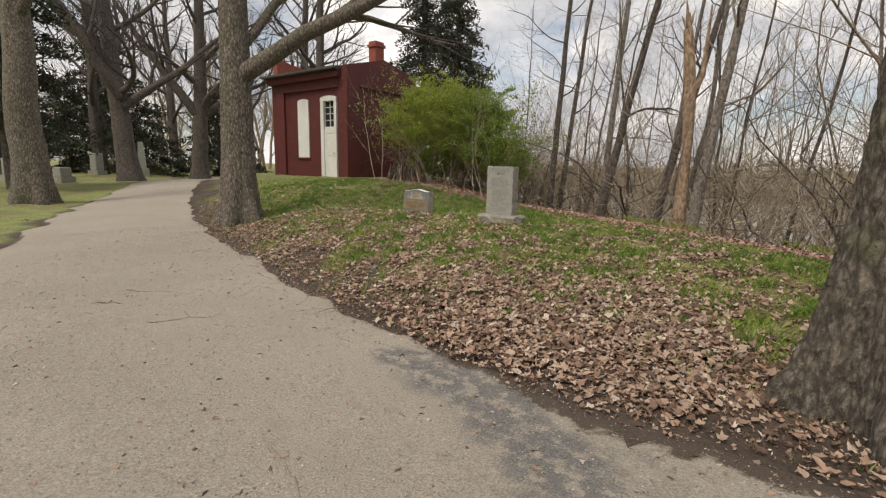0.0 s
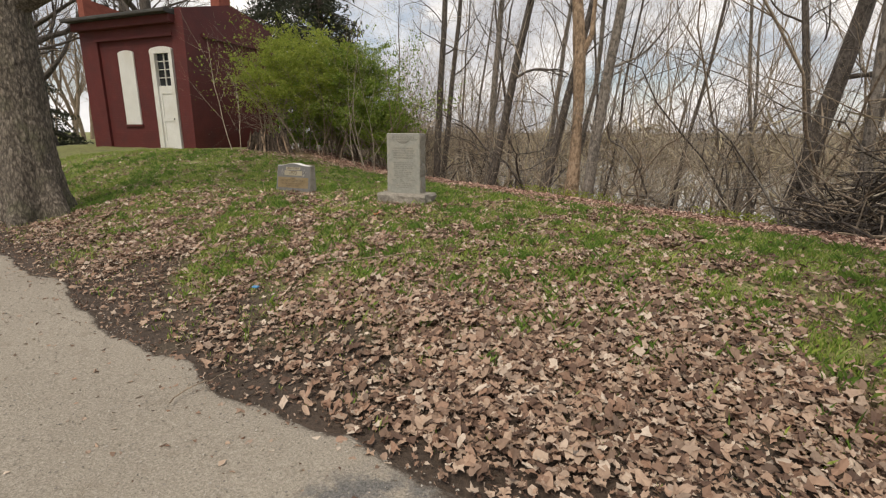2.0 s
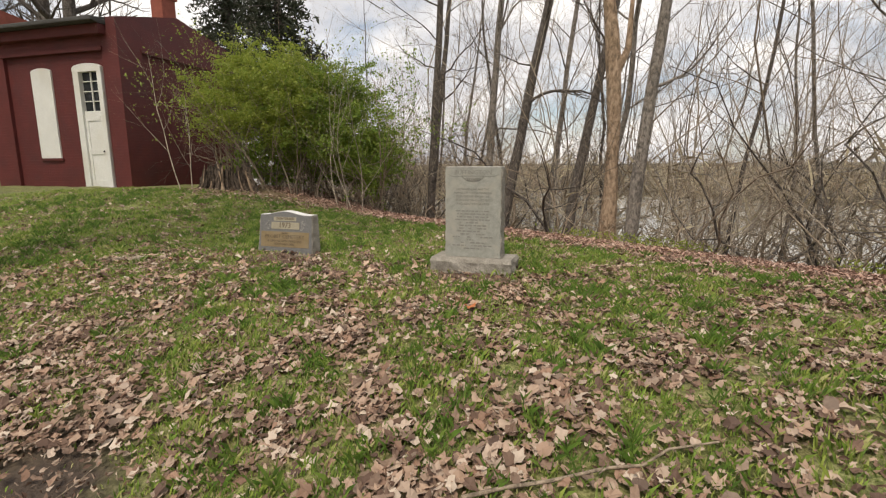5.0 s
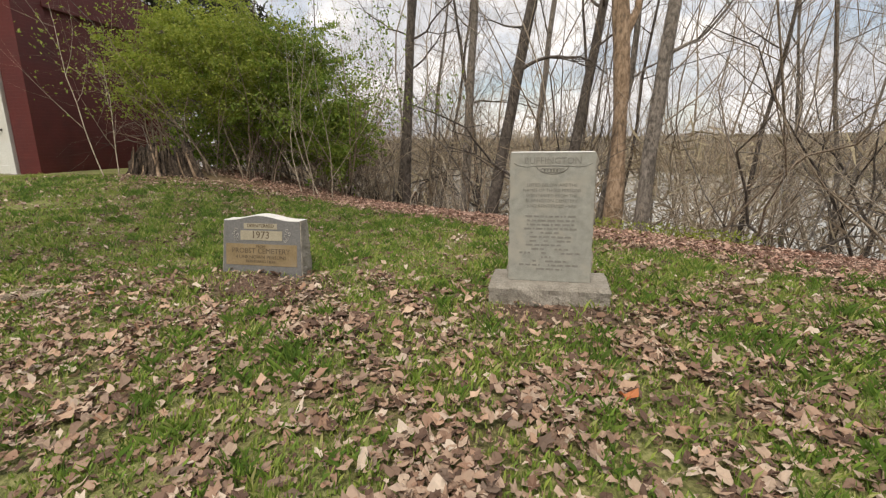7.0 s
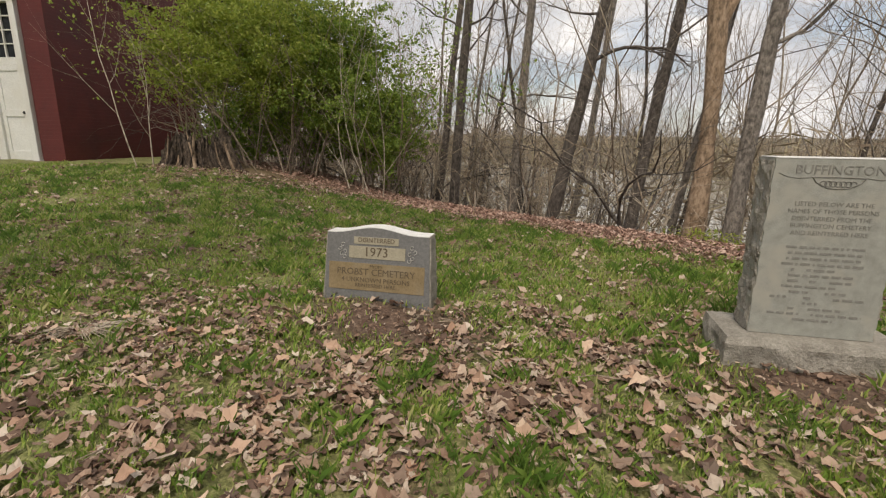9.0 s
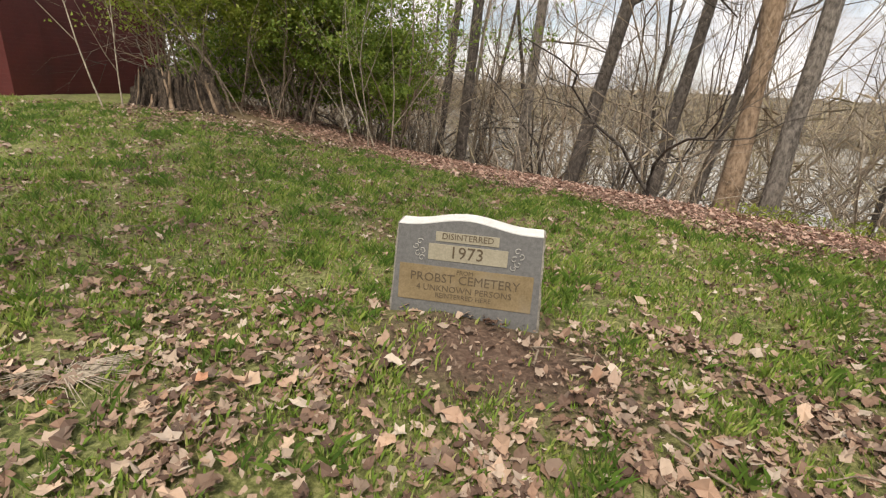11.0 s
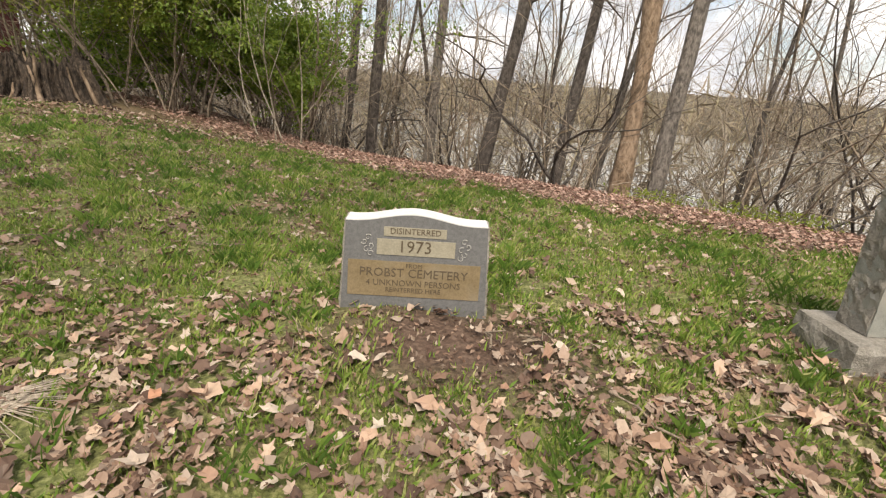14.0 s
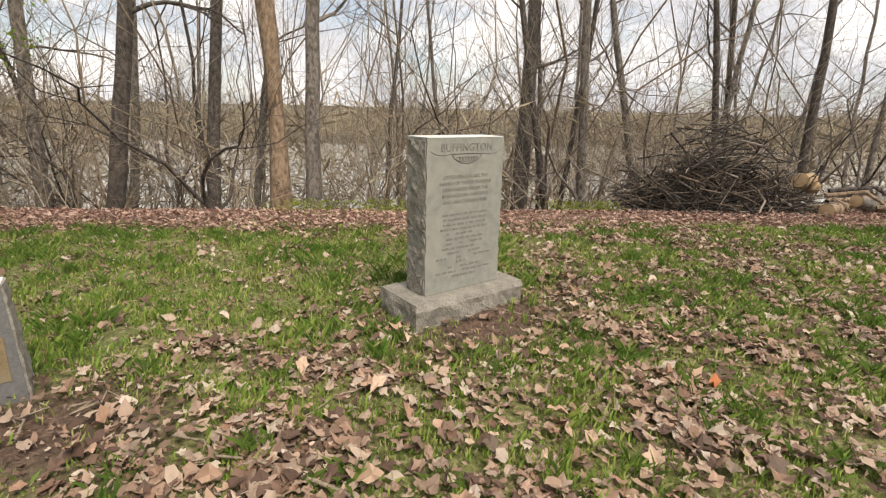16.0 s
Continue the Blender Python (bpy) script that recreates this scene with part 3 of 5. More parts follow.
# ---- red brick house ----
def house():
    hx0, hx1, hy0, hy1, zb, ze = -15.2, -10.3, 9.42, 13.6, 0.70, 5.0
    t = thing("brick_house", ((hx0 + hx1) / 2, hy0, zb), "small dark red painted brick cemetery house with boarded window", "house")
    t.matrix_basis = Matrix.Identity(4)
    bm = box(hx0, hx1, hy0 + 0.6, hy1, zb - 0.3, ze - 0.02)
    for x0, x1, z0, z1 in ((hx0, -13.44, zb - 0.3, ze - 0.02), (-12.70, -11.80, zb - 0.3, ze - 0.02), (-10.93, hx1, zb - 0.3, ze - 0.02), (-13.44, -12.70, zb - 0.3, 1.60), (-13.44, -12.70, 4.0, ze - 0.02), (-11.80, -10.93, zb - 0.3, 0.82), (-11.80, -10.93, 3.97, ze - 0.02)):
        part("wall", box(x0, x1, hy0 + 0.09, hy0 + 0.6, z0, z1), BRICK, t)
    # raised margins leave sunk panels in the front and the side
    for b in ((hx0, hx0 + 0.85, hy0, hy0 + 0.12, zb - 0.3, ze), (hx1 - 0.45, hx1, hy0, hy0 + 0.12, zb - 0.3, ze), (hx0 + 0.85, hx1 - 0.45, hy0, hy0 + 0.12, 4.45, ze)):
        part("pilaster" if b[5] - b[4] > 2 else "frieze", box(*b, 0.01), BRICK, t)
    part("ledge", box(hx0 + 0.8, hx1 - 0.42, hy0 - 0.04, hy0 + 0.02, 4.40, 4.50, 0.008), BRICK, t)
    for b in ((hx1 - 0.02, hx1 + 0.09, hy0 + 0.0, hy0 + 0.75, zb - 0.3, ze), (hx1 - 0.02, hx1 + 0.09, hy1 - 0.7, hy1, zb - 0.3, ze), (hx1 - 0.02, hx1 + 0.09, hy0 + 0.75, hy1 - 0.7, 4.5, ze)):
        part("pilaster" if b[5] - b[4] > 2 else "frieze", box(*b, 0.01), BRICK, t)
    part("ledge", box(hx1 + 0.02, hx1 + 0.13, hy0 + 0.7, hy1 - 0.65, 4.44, 4.55, 0.008), BRICK, t)
    part("wall", bm, BRICK, t)
    # gable parapets
    g = prism([(hy0, ze - 0.02), (hy1, ze - 0.02), (hy1, ze + 0.25), ((hy0 + hy1) / 2, ze + 0.72), (hy0, ze + 0.2)], 0, 0.3)
    g.transform(Matrix(((0, 1, 0, hx1 - 0.22), (1, 0, 0, 0), (0, 0, 1, 0), (0, 0, 0, 1))))
    part("gable_parapet", g, BRICK, t)
    g = prism([(hy0 + 0.1, ze - 0.02), (hy1, ze - 0.02), (hy1, ze + 0.35), (hy0 + 0.1, ze + 0.92)], 0, 0.3)
    g.transform(Matrix(((0, 1, 0, hx0), (1, 0, 0, 0), (0, 0, 1, 0), (0, 0, 0, 1))))
    part("gable_parapet", g, BRICK_RAW, t)
    roof = prism([(hy0 - 0.35, ze + 0.02), (hy1, ze + 0.02), (hy1, ze + 0.1), ((hy0 + hy1) / 2, ze + 0.55), (hy0 - 0.35, ze + 0.13)], hx0 - 0.12, hx1 - 0.23)
    roof.transform(Matrix(((0, 1, 0, 0), (1, 0, 0, 0), (0, 0, 1, 0), (0, 0, 0, 1))))
    roof_part = part("roof", roof, ROOF, t, "dark low pitched roof")
    part("cornice", box(hx0 - 0.08, hx1 - 0.25, hy0 - 0.22, hy0 - 0.002, ze - 0.24, ze + 0.015, 0.02), BRICK, t)
    part("gutter", box(hx0 - 0.2, hx1 - 0.15, hy0 - 0.47, hy0 - 0.355, ze + 0.02, ze + 0.13, 0.03), ROOF, t, "weathered dark gutter")
    ch = box(-10.75, -10.35, 11.15, 11.65, ze + 0.2, ze + 1.45, 0.012)
    box(-10.8, -10.3, 11.1, 11.7, ze + 1.22, ze + 1.34, 0.01, ch)
    chim = part("chimney", ch, BRICK_RAW, roof_part)
    # boarded window with a shallow arch
    arch = [(-13.44, 1.63), (-12.70, 1.63), (-12.70, 3.98)] + [(-13.07 + 0.37 * math.cos(a), 3.98 + 0.1 * math.sin(a)) for a in np.linspace(0.2, math.pi - 0.2, 9)] + [(-13.44, 3.98)]
    win = part("window", prism(arch, hy0 + 0.045, hy0 + 0.10), WHITE, t, "white board closing the window")
    part("sill", box(-13.5, -12.64, hy0 + 0.03, hy0 + 0.12, 1.555, 1.627, 0.008), BRICK, win)
    # door with a sash above
    fr = bmesh.new()
    for b in ((-11.86, -11.66, 0.80, 4.02), (-11.02, -10.87, 0.80, 4.02)):
        box(b[0], b[1], hy0 + 0.0, hy0 + 0.2, b[2], b[3], 0.012, fr)
    top = [(-11.86, 3.9)] + [(-11.365 - 0.495 * math.cos(a), 4.0 + 0.11 * math.sin(a)) for a in np.linspace(0.1, math.pi - 0.1, 9)] + [(-10.87, 3.9)]
    prism(top[::-1], hy0 - 0.004, hy0 + 0.19, fr)
    box(-11.66, -11.02, hy0 + 0.06, hy0 + 0.17, 2.74, 2.88, 0.008, fr)
    door = part("door_frame", fr, WHITE, t)
    part("threshold", box(-11.95, -10.8, hy0 - 0.12, hy0 + 0.2, 0.60, 0.83, 0.015), GRANITE_ROUGH, t, "worn stone door step")
    leaf = box(-11.66, -11.02, hy0 + 0.075, hy0 + 0.13, 0.83, 2.74)
    for b in ((-11.66, -11.57, 0.83, 2.74), (-11.11, -11.02, 0.83, 2.74), (-11.57, -11.11, 2.62, 2.74), (-11.57, -11.11, 1.72, 1.86), (-11.57, -11.11, 0.83, 1.02)):
        box(b[0], b[1], hy0 + 0.055, hy0 + 0.08, b[2], b[3], 0.006, leaf)
    d = part("door", leaf, WHITE, t, "closed white panelled door with flaking paint")
    knob = bmesh.new()
    bmesh.ops.create_uvsphere(knob, u_segments=10, v_segments=6, radius=0.03, matrix=Matrix.Translation((-11.08, hy0 + 0.035, 1.8)))
    part("knob", knob, ROOF, d)
    part("window_pane", box(-11.70, -10.98, hy0 + 0.125, hy0 + 0.135, 2.86, 3.95), GLASS, t, "dark old glass above the door")
    bars = bmesh.new()
    for xx in (-11.66 + 0.32, ):
        box(xx - 0.016, xx + 0.016, hy0 + 0.085, hy0 + 0.122, 2.88, 3.92, 0.004, bars)
    for zz in (3.14, 3.40, 3.66):
        box(-11.66, -11.02, hy0 + 0.09, hy0 + 0.12, zz - 0.012, zz + 0.012, 0.003, bars)
    part("glazing_bar", bars, WHITE, t)
    return t


house()


# ---- gravestones ----
def rocky(bm, amount, rng, keep):
    """Rough split faces: cut fine and push the faces that keep() does not spare."""
    bmesh.ops.subdivide_edges(bm, edges=bm.edges[:], cuts=1, use_grid_fill=True)
    for v in bm.verts:
        if keep(v.co):
            continue
        q = v.co * 14
        push = noise.noise(q) * 0.7 + noise.noise(q * 2.7) * 0.4
        out = Vector((v.normal.x, v.normal.y, v.normal.z * 0.2))
        v.co += out * amount * push


def slab(w, dpt, z0, z1, nx, ny, nz, bm=None):
    """A block with a regular net of faces on it."""
    bm = bm or bmesh.new()
    bmesh.ops.create_cube(bm, size=1.0)
    for axis, cuts in ((0, nx), (1, ny), (2, nz)):
        ed = [e for e in bm.edges if abs((e.verts[0].co - e.verts[1].co)[axis]) > 1e-4]
        if cuts > 1:
            bmesh.ops.subdivide_edges(bm, edges=ed, cuts=cuts - 1, use_grid_fill=True)
    for v in bm.verts:
        v.co = Vector((v.co.x * w, v.co.y * dpt, z0 + (v.co.z + 0.5) * (z1 - z0)))
    return bm


def tall_stone():
    x, y = 0.567, 3.303
    z = ground_z(x, y)
    t = thing("headstone", (x, y, z), "tall grey granite family headstone with rock-faced sides on a rough base", "gravestone", rz=-2.5)
    base = slab(0.735, 0.35, -0.12, 0.138, 26, 12, 8)
    base.normal_update()
    for v in base.verts:
        n = v.normal.copy()
        if v.co.z > 0.13:
            v.co.z += 0.003 * noise.noise(v.co * 30)
            continue
        k = noise.noise(v.co * 9) * 0.022 + noise.noise(v.co * 24) * 0.012 + 0.012
        v.co += Vector((n.x, n.y, 0)) * k
    part("base", base, GRANITE_ROUGH, t, "rock-faced grey granite base")
    tab = slab(0.507, 0.175, 0.14, 0.95, 24, 8, 34)
    tab.normal_update()
    for v in tab.verts:
        taper = 1 - 0.012 * (v.co.z - 0.127)
        side = abs(v.co.x) > 0.24
        if side:
            v.co.x += math.copysign(0.010 * noise.noise(v.co * 17) + 0.009 * noise.noise(v.co * 40), v.co.x)
        v.co.x *= taper
    tab_ob = part("tablet", tab, GRANITE, t, "smooth pale grey granite tablet")
    rock = slab(0.024, 0.16, 0.143, 0.94, 3, 10, 36)
    rock.normal_update()
    for v in rock.verts:
        v.co.x += 0.014 * noise.noise(v.co * 21) + 0.009 * noise.noise(v.co * 47)
    for sgn in (-1, 1):
        c = rock.copy()
        c.transform(Matrix.Translation((sgn * 0.248, 0, 0)))
        part("rock_face", c, GRANITE_ROUGH, t)
    rock.free()
    f = -0.0885
    # thin pale sheet paints the brightness of the upward face
    part("top_edge", box(-0.25, 0.25, -0.089, 0.089, 0.951, 0.956, 0.002), GRANITE_LIT_TOP, t)
    letters("BUFFINGTON", 0.056, INK_GREY, t, (0, f, 0.903), 0.0015)
    orn = Tubes()
    for k in range(-3, 4):
        a = np.linspace(0, 2 * np.pi, 12)
        orn.add(np.stack([k * 0.019 + 0.013 * np.cos(a), 0 * a + f, 0.845 + 0.012 * np.sin(a) - 0.0018 * k * k * -1 * 0], -1), np.full(12, 0.0024), 4)
    orn.add([(-0.10, f, 0.872), (0, f, 0.874), (0.10, f, 0.872)], [0.003, 0.003, 0.003], 4)
    for sgn in (-1, 1):
        orn.add([(sgn * 0.10, f, 0.872), (sgn * 0.085, f, 0.85), (sgn * 0.04, f, 0.827), (0, f, 0.823)], [0.003] * 4, 4)
        orn.add([(sgn * 0.235, f, 0.888), (sgn * 0.2, f, 0.872), (sgn * 0.155, f, 0.866), (sgn * 0.10, f, 0.872)], [0.0018] * 4, 4)
    part_mesh("ornament", orn.mesh("ornament"), INK_GREY, t, "carved scroll below the name")
    for i, line in enumerate(("LISTED BELOW ARE THE", "NAMES OF THOSE PERSONS", "DISINTERRED FROM THE", "BUFFINGTON CEMETERY", "AND REINTERRED HERE")):
        letters(line, 0.028, INK_GREY, t, (0, f, 0.755 - 0.0325 * i), 0.001)
    rng = np.random.default_rng(5)
    for i in range(14):
        bars = bmesh.new()
        zz = 0.560 - 0.0262 * i
        w = rng.uniform(0.10, 0.17) if i < 9 else rng.uniform(0.05, 0.21)
        xx = -w
        while xx < w:
            k = rng.uniform(0.008, 0.05)
            if i < 4 or rng.random() < 0.75:
                box(xx, min(w, xx + k), f - 0.0008, f + 0.002, zz - 0.0055, zz + 0.0055, 0, bars)
            xx += k + 0.011
        if len(bars.verts):
            tagged(part("worn_inscription", bars, INK_GREY, t), kind="stuff")
        else:
            bars.free()
    return t


tall_stone()


def low_stone():
    x, y = -1.66, 3.688
    z = ground_z(x, y)
    t = thing("headstone", (x, y, z), "low dark granite marker with tan inscribed panels and top painted as lit", "gravestone", rz=-3.2)
    w0, w1 = 0.352, 0.333

    def top(u):
        return 0.444 + 0.019 * math.cos(min(1, abs(u + 0.05) / 0.85) * math.pi)

    us = np.linspace(-1, 1, 25)
    outline = [(-w0, -0.08), (w0, -0.08)] + [(w1 * u, top(u)) for u in us[::-1]]
    body = prism(outline, -0.085, 0.085)
    for v in body.verts:
        # the face leans back
        v.co.y += (0.14 if v.co.y < 0 else 0.02) * v.co.z
    part("slab", body, GRANITE_DARK, t)
    # thin pale cap: top light painted onto the dark slab
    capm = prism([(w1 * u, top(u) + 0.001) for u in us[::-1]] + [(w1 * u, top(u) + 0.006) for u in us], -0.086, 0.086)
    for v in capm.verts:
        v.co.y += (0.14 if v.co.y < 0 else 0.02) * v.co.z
    part("top_edge", capm, GRANITE_LIT_TOP, t, "top edge painted pale as if lit from above")
    rng = np.random.default_rng(3)
    for sgn in (-1, 1):
        r = slab(0.014, 0.16, -0.05, 0.43, 2, 9, 20)
        for v in r.verts:
            v.co.y += (0.08 - 0.06 * v.co.y / 0.08) * v.co.z
            v.co.x += sgn * (w0 - (w0 - w1) * max(0, v.co.z) / 0.45) + 0.007 * noise.noise(v.co * 30 + Vector((sgn, 0, 0)))
        part("rock_face", r, GRANITE_ROUGH, t)
    tilt = math.degrees(math.atan(0.14))

    def plate(name, x0, x1, z0, z1, mat, label=""):
        ob = part(name, box(x0, x1, -0.003, 0.003, z0, z1, 0.0015), mat, t, label)
        ob.matrix_basis = pose(0, -0.0855, 0, -tilt, 0, 0)
        return ob

    plate("panel", -0.155, 0.14, 0.365, 0.41, PANEL_PALE)
    plate("panel", -0.185, 0.185, 0.275, 0.352, PANEL_PALE)
    plate("panel", -0.318, 0.312, 0.073, 0.245, PANEL, "tan panel with the inscription")

    def line(text, size, zz, mat=INK):
        ob = letters(text, size, mat, t, (0, 0, 0), 0.0012)
        ob.matrix_basis = pose(-0.005, -0.0895 + 0.14 * zz, zz, 90 - tilt, 0, 0)

    line("DISINTERRED", 0.040, 0.387)
    line("1973", 0.082, 0.313)
    line("FROM", 0.030, 0.224)
    line("PROBST CEMETERY", 0.060, 0.187)
    line("4 UNKNOWN PERSONS", 0.042, 0.138)
    line("REINTERRED HERE", 0.032, 0.105)
    for sgn in (-1, 1):
        orn = Tubes()
        for k in range(5):
            a = np.linspace(0, 1.7 * np.pi, 12) + rng.uniform(0, 6)
            cx, cz = sgn * (0.215 + 0.018 * (k % 2) + 0.012 * (k // 3)), 0.275 + 0.019 * k
            rr = np.linspace(0.016, 0.005, 12)
            orn.add(np.stack([cx + rr * np.cos(a), -0.0875 + 0.14 * (cz + rr * np.sin(a)), cz + rr * np.sin(a)], -1), np.full(12, 0.0026), 4)
        part_mesh("ornament", orn.mesh("ornament"), CARVED, t, "carved leaf scroll")
    return t


low_stone()

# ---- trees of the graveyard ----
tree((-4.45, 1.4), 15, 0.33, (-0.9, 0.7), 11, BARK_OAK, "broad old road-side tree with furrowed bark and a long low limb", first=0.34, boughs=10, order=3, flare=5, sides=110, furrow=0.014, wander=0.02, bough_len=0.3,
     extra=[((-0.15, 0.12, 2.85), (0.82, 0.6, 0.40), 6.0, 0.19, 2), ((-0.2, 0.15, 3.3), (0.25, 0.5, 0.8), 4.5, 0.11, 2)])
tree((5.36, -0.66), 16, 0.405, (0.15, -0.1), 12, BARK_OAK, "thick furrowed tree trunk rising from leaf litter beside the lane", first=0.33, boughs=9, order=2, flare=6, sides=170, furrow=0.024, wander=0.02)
tree((-12.86, -0.05), 16, 0.42, (-0.3, 0.1), 13, BARK_OAK, "large bare tree beside the gravel lane", "old graveyard trees", first=0.3, boughs=10, order=3, flare=5, sides=22)
for i, (px, py, r, lean) in enumerate(((-22.5, 6.0, 0.5, (-1.5, 0)), (-26.5, 11.5, 0.5, (0.5, 0.5)), (-30, 3, 0.42, (0, 1)), (-36, 9, 0.4, (1, 0)), (-31, 17, 0.4, (0, 0)), (-24, 17.5, 0.36, (1, 0)), (-40, 16, 0.42, (0, 0)), (-20, 16, 0.34, (0.6, 0)))):
    tree((px, py), 17, r, lean, 20 + i, BARK_DARK, "tall bare graveyard tree with dark spreading boughs", "old graveyard trees", first=0.22, boughs=14, order=3, flare=5, sides=14,
         extra=[((0, 0, 4.1), (-0.35, -0.9, 1.3), 8, r * 0.62, 3), ((0, 0, 3.6), (0.4, 1.0, 0.8), 7, r * 0.45, 3)] if i < 2 else ())

# ---- trees on the river bank ----
BANK = (
    ((-2.5, 11.8), 13, 0.115, (0.08, -0.04), BARK_DARK, "dark straight bare tree on the bank edge"),
    ((-0.38, 10.6), 13, 0.13, (0.20, 0.03), BARK_DARK, "dark leaning bare tree on the bank edge"),
    ((1.12, 10.7), 13, 0.125, (0.17, 0.19), BARK_DARK, "dark tree leaning out over the bank edge"),
    ((2.45, 9.3), 14, 0.14, (0.11, 0.08), BARK_GREY, "grey-barked tree beside a barkless snag"),
    ((6.1, 7.7), 13, 0.175, (0.21, 0.17), BARK_DARK, "dark bare tree forked above the bank edge"),
    ((6.6, 7.3), 11, 0.075, (-0.12, 0.14), BARK_DARK, "slim dark tree leaning over its neighbour"),
    ((7.1, 6.9), 13, 0.095, (-0.03, 0.06), BARK_GREY, "grey tree forking low above the bank"),
    ((9.0, 6.6), 11, 0.09, (-0.13, 0.2), BARK_GREY, "grey tree with upswept forks behind the brush pile"),
    ((9.2, 5.2), 10, 0.075, (-0.06, 0.12), BARK_DARK, "bare forked tree behind the brush pile"),
    ((9.6, 4.0), 12, 0.085, (0.0, 0.05), BARK_DARK, "dark bare tree past the brush pile"),
    ((0.2, 14.5), 14, 0.10, (0.13, 0.0), BARK_GREY, "pale grey tree down the bank"),
    ((-1.25, 13.3), 14, 0.13, (0.06, 0.0), BARK_GREY, "stout grey tree down the bank"),
    ((-3.4, 14.5), 14, 0.11, (0.1, 0.0), BARK_DARK, "dark tree down the bank behind the green shrub"),
)
for i, (p, tall, r, lean, mat, label) in enumerate(BANK):
    tree(p, tall, r, (lean[0] * tall, lean[1] * tall), 40 + i, mat, label, "bank trees", first=0.22, boughs=11, order=3, bough_len=0.2, flare=0, sides=12, wander=0.06, bough_r=(0.22, 0.42), bough_twist=0.34)


def snag(x, y):
    rng = np.random.default_rng(77)
    t = thing("snag", (x, y, ground_z(x, y)), "dead tan tree trunk stripped of bark with a broken top", "tree", "bank trees")
    k = 14
    s = np.linspace(0, 1, k)
    pts = np.stack([0.25 * np.sin(s * 2.4) - 0.35 * s, 0.1 * s, -0.3 + 5.6 * s], -1)
    tb = Tubes()
    tb.add(pts, 0.165 * (1 - 0.3 * s) * (1 + 0.16 * np.sin(9 * s + 1)), 16, 0.06, rng)
    part_mesh("trunk", tb.mesh("trunk"), BARK_TAN, t)
    tb = Tubes()
    tb.add([pts[-5], pts[-5] + np.array([0.25, 0, 0.6]), pts[-5] + np.array([0.3, 0, 2.2])], [0.09, 0.07, 0.02], 8, 0.08, rng)
    for k in range(5):
        tb.add([pts[-1], pts[-1] + np.array([rng.normal(0, 0.08), rng.normal(0, 0.08), rng.uniform(0.2, 0.8)])], [0.07, 0.01], 6)
    part_mesh("broken_top", tb.mesh("broken_top"), BARK_TAN, t)
    return t


snag(2.05, 9.75)

rng = np.random.default_rng(8)
for i in range(30):
    x = rng.uniform(-9, 16)
    d = rng.uniform(4.5, 13) if i % 3 else rng.uniform(3, 6)
    y = d * 1.2093 + 8.3 - 0.68 * x
    tree((x, y), rng.uniform(10, 16), rng.uniform(0.04, 0.085), (rng.normal(0.5, 0.9), rng.normal(0.2, 0.8)), 100 + i, BARK_GREY if i % 2 else BARK_DARK, "bare river bank tree among brush", "bank trees", first=0.22, boughs=10, order=2, bough_len=0.22, sides=8, wander=0.12, bough_r=(0.3, 0.5), bough_twist=0.36)


def brush():
    """Thickets of crooked many-stemmed bushes and thin whips down the bank."""
    rng = np.random.default_rng(9)
    for material, count, stems, tall, thick, order in ((BARK_DARK, 45, 3, (2.6, 5.5), (0.018, 0.045), 2), (BARK_GREY, 70, 3, (2.6, 5.5), (0.016, 0.036), 2), (TWIG, 170, 4, (2.5, 6.5), (0.010, 0.024), 2), (TWIG_PALE, 330, 3, (1.5, 5.0), (0.006, 0.014), 1)):
        tb = Tubes()
        for _ in range(count):
            x = rng.uniform(-13, 19)
            d = 1.3 + 13 * rng.random() ** 1.25
            y = d * 1.2093 + 8.3 - 0.68 * x
            if rng.random() < 0.16:
                x, y = rng.uniform(-14, -2.5), rng.uniform(12.6, 19)
            for _ in range(stems):
                px, py = x + rng.normal(0, 0.18), y + rng.normal(0, 0.18)
                limb(tb, rng, (px, py, ground_z(px, py) - 0.1), (rng.normal(0.1, 0.42), rng.normal(0, 0.42), 1), rng.uniform(*tall), rng.uniform(*thick), order, 0.62, 0.1, 4, 5, 0.9, 0.2)
        me = tb.mesh("brush")
        me.materials.append(material)
        tagged(new("brush", me), "tangle of crooked bare bushes on the river bank", "brush", kind="stuff")


brush()


def undergrowth():
    """Young bare trees with fine crowns between the stouter trunks of the bank."""
    rng = np.random.default_rng(29)
    for material, count in ((TWIG, 75), (TWIG_PALE, 75)):
        tb = Tubes()
        for _ in range(count):
            x = rng.uniform(-10, 18)
            d = rng.uniform(2.5, 14)
            y = d * 1.2093 + 8.3 - 0.68 * x
            limb(tb, rng, (x, y, ground_z(x, y) - 0.1), (rng.normal(0, 0.16), rng.normal(0, 0.16), 1), rng.uniform(5.5, 8.5) + 0.15 * d, rng.uniform(0.024, 0.042), 3, 0.36, 0.14, 5, 6, 0.8, 0.2)
        me = tb.mesh("undergrowth")
        me.materials.append(material)
        tagged(new("undergrowth", me), "young bare trees with fine crowns on the bank", "brush", kind="stuff")


undergrowth()


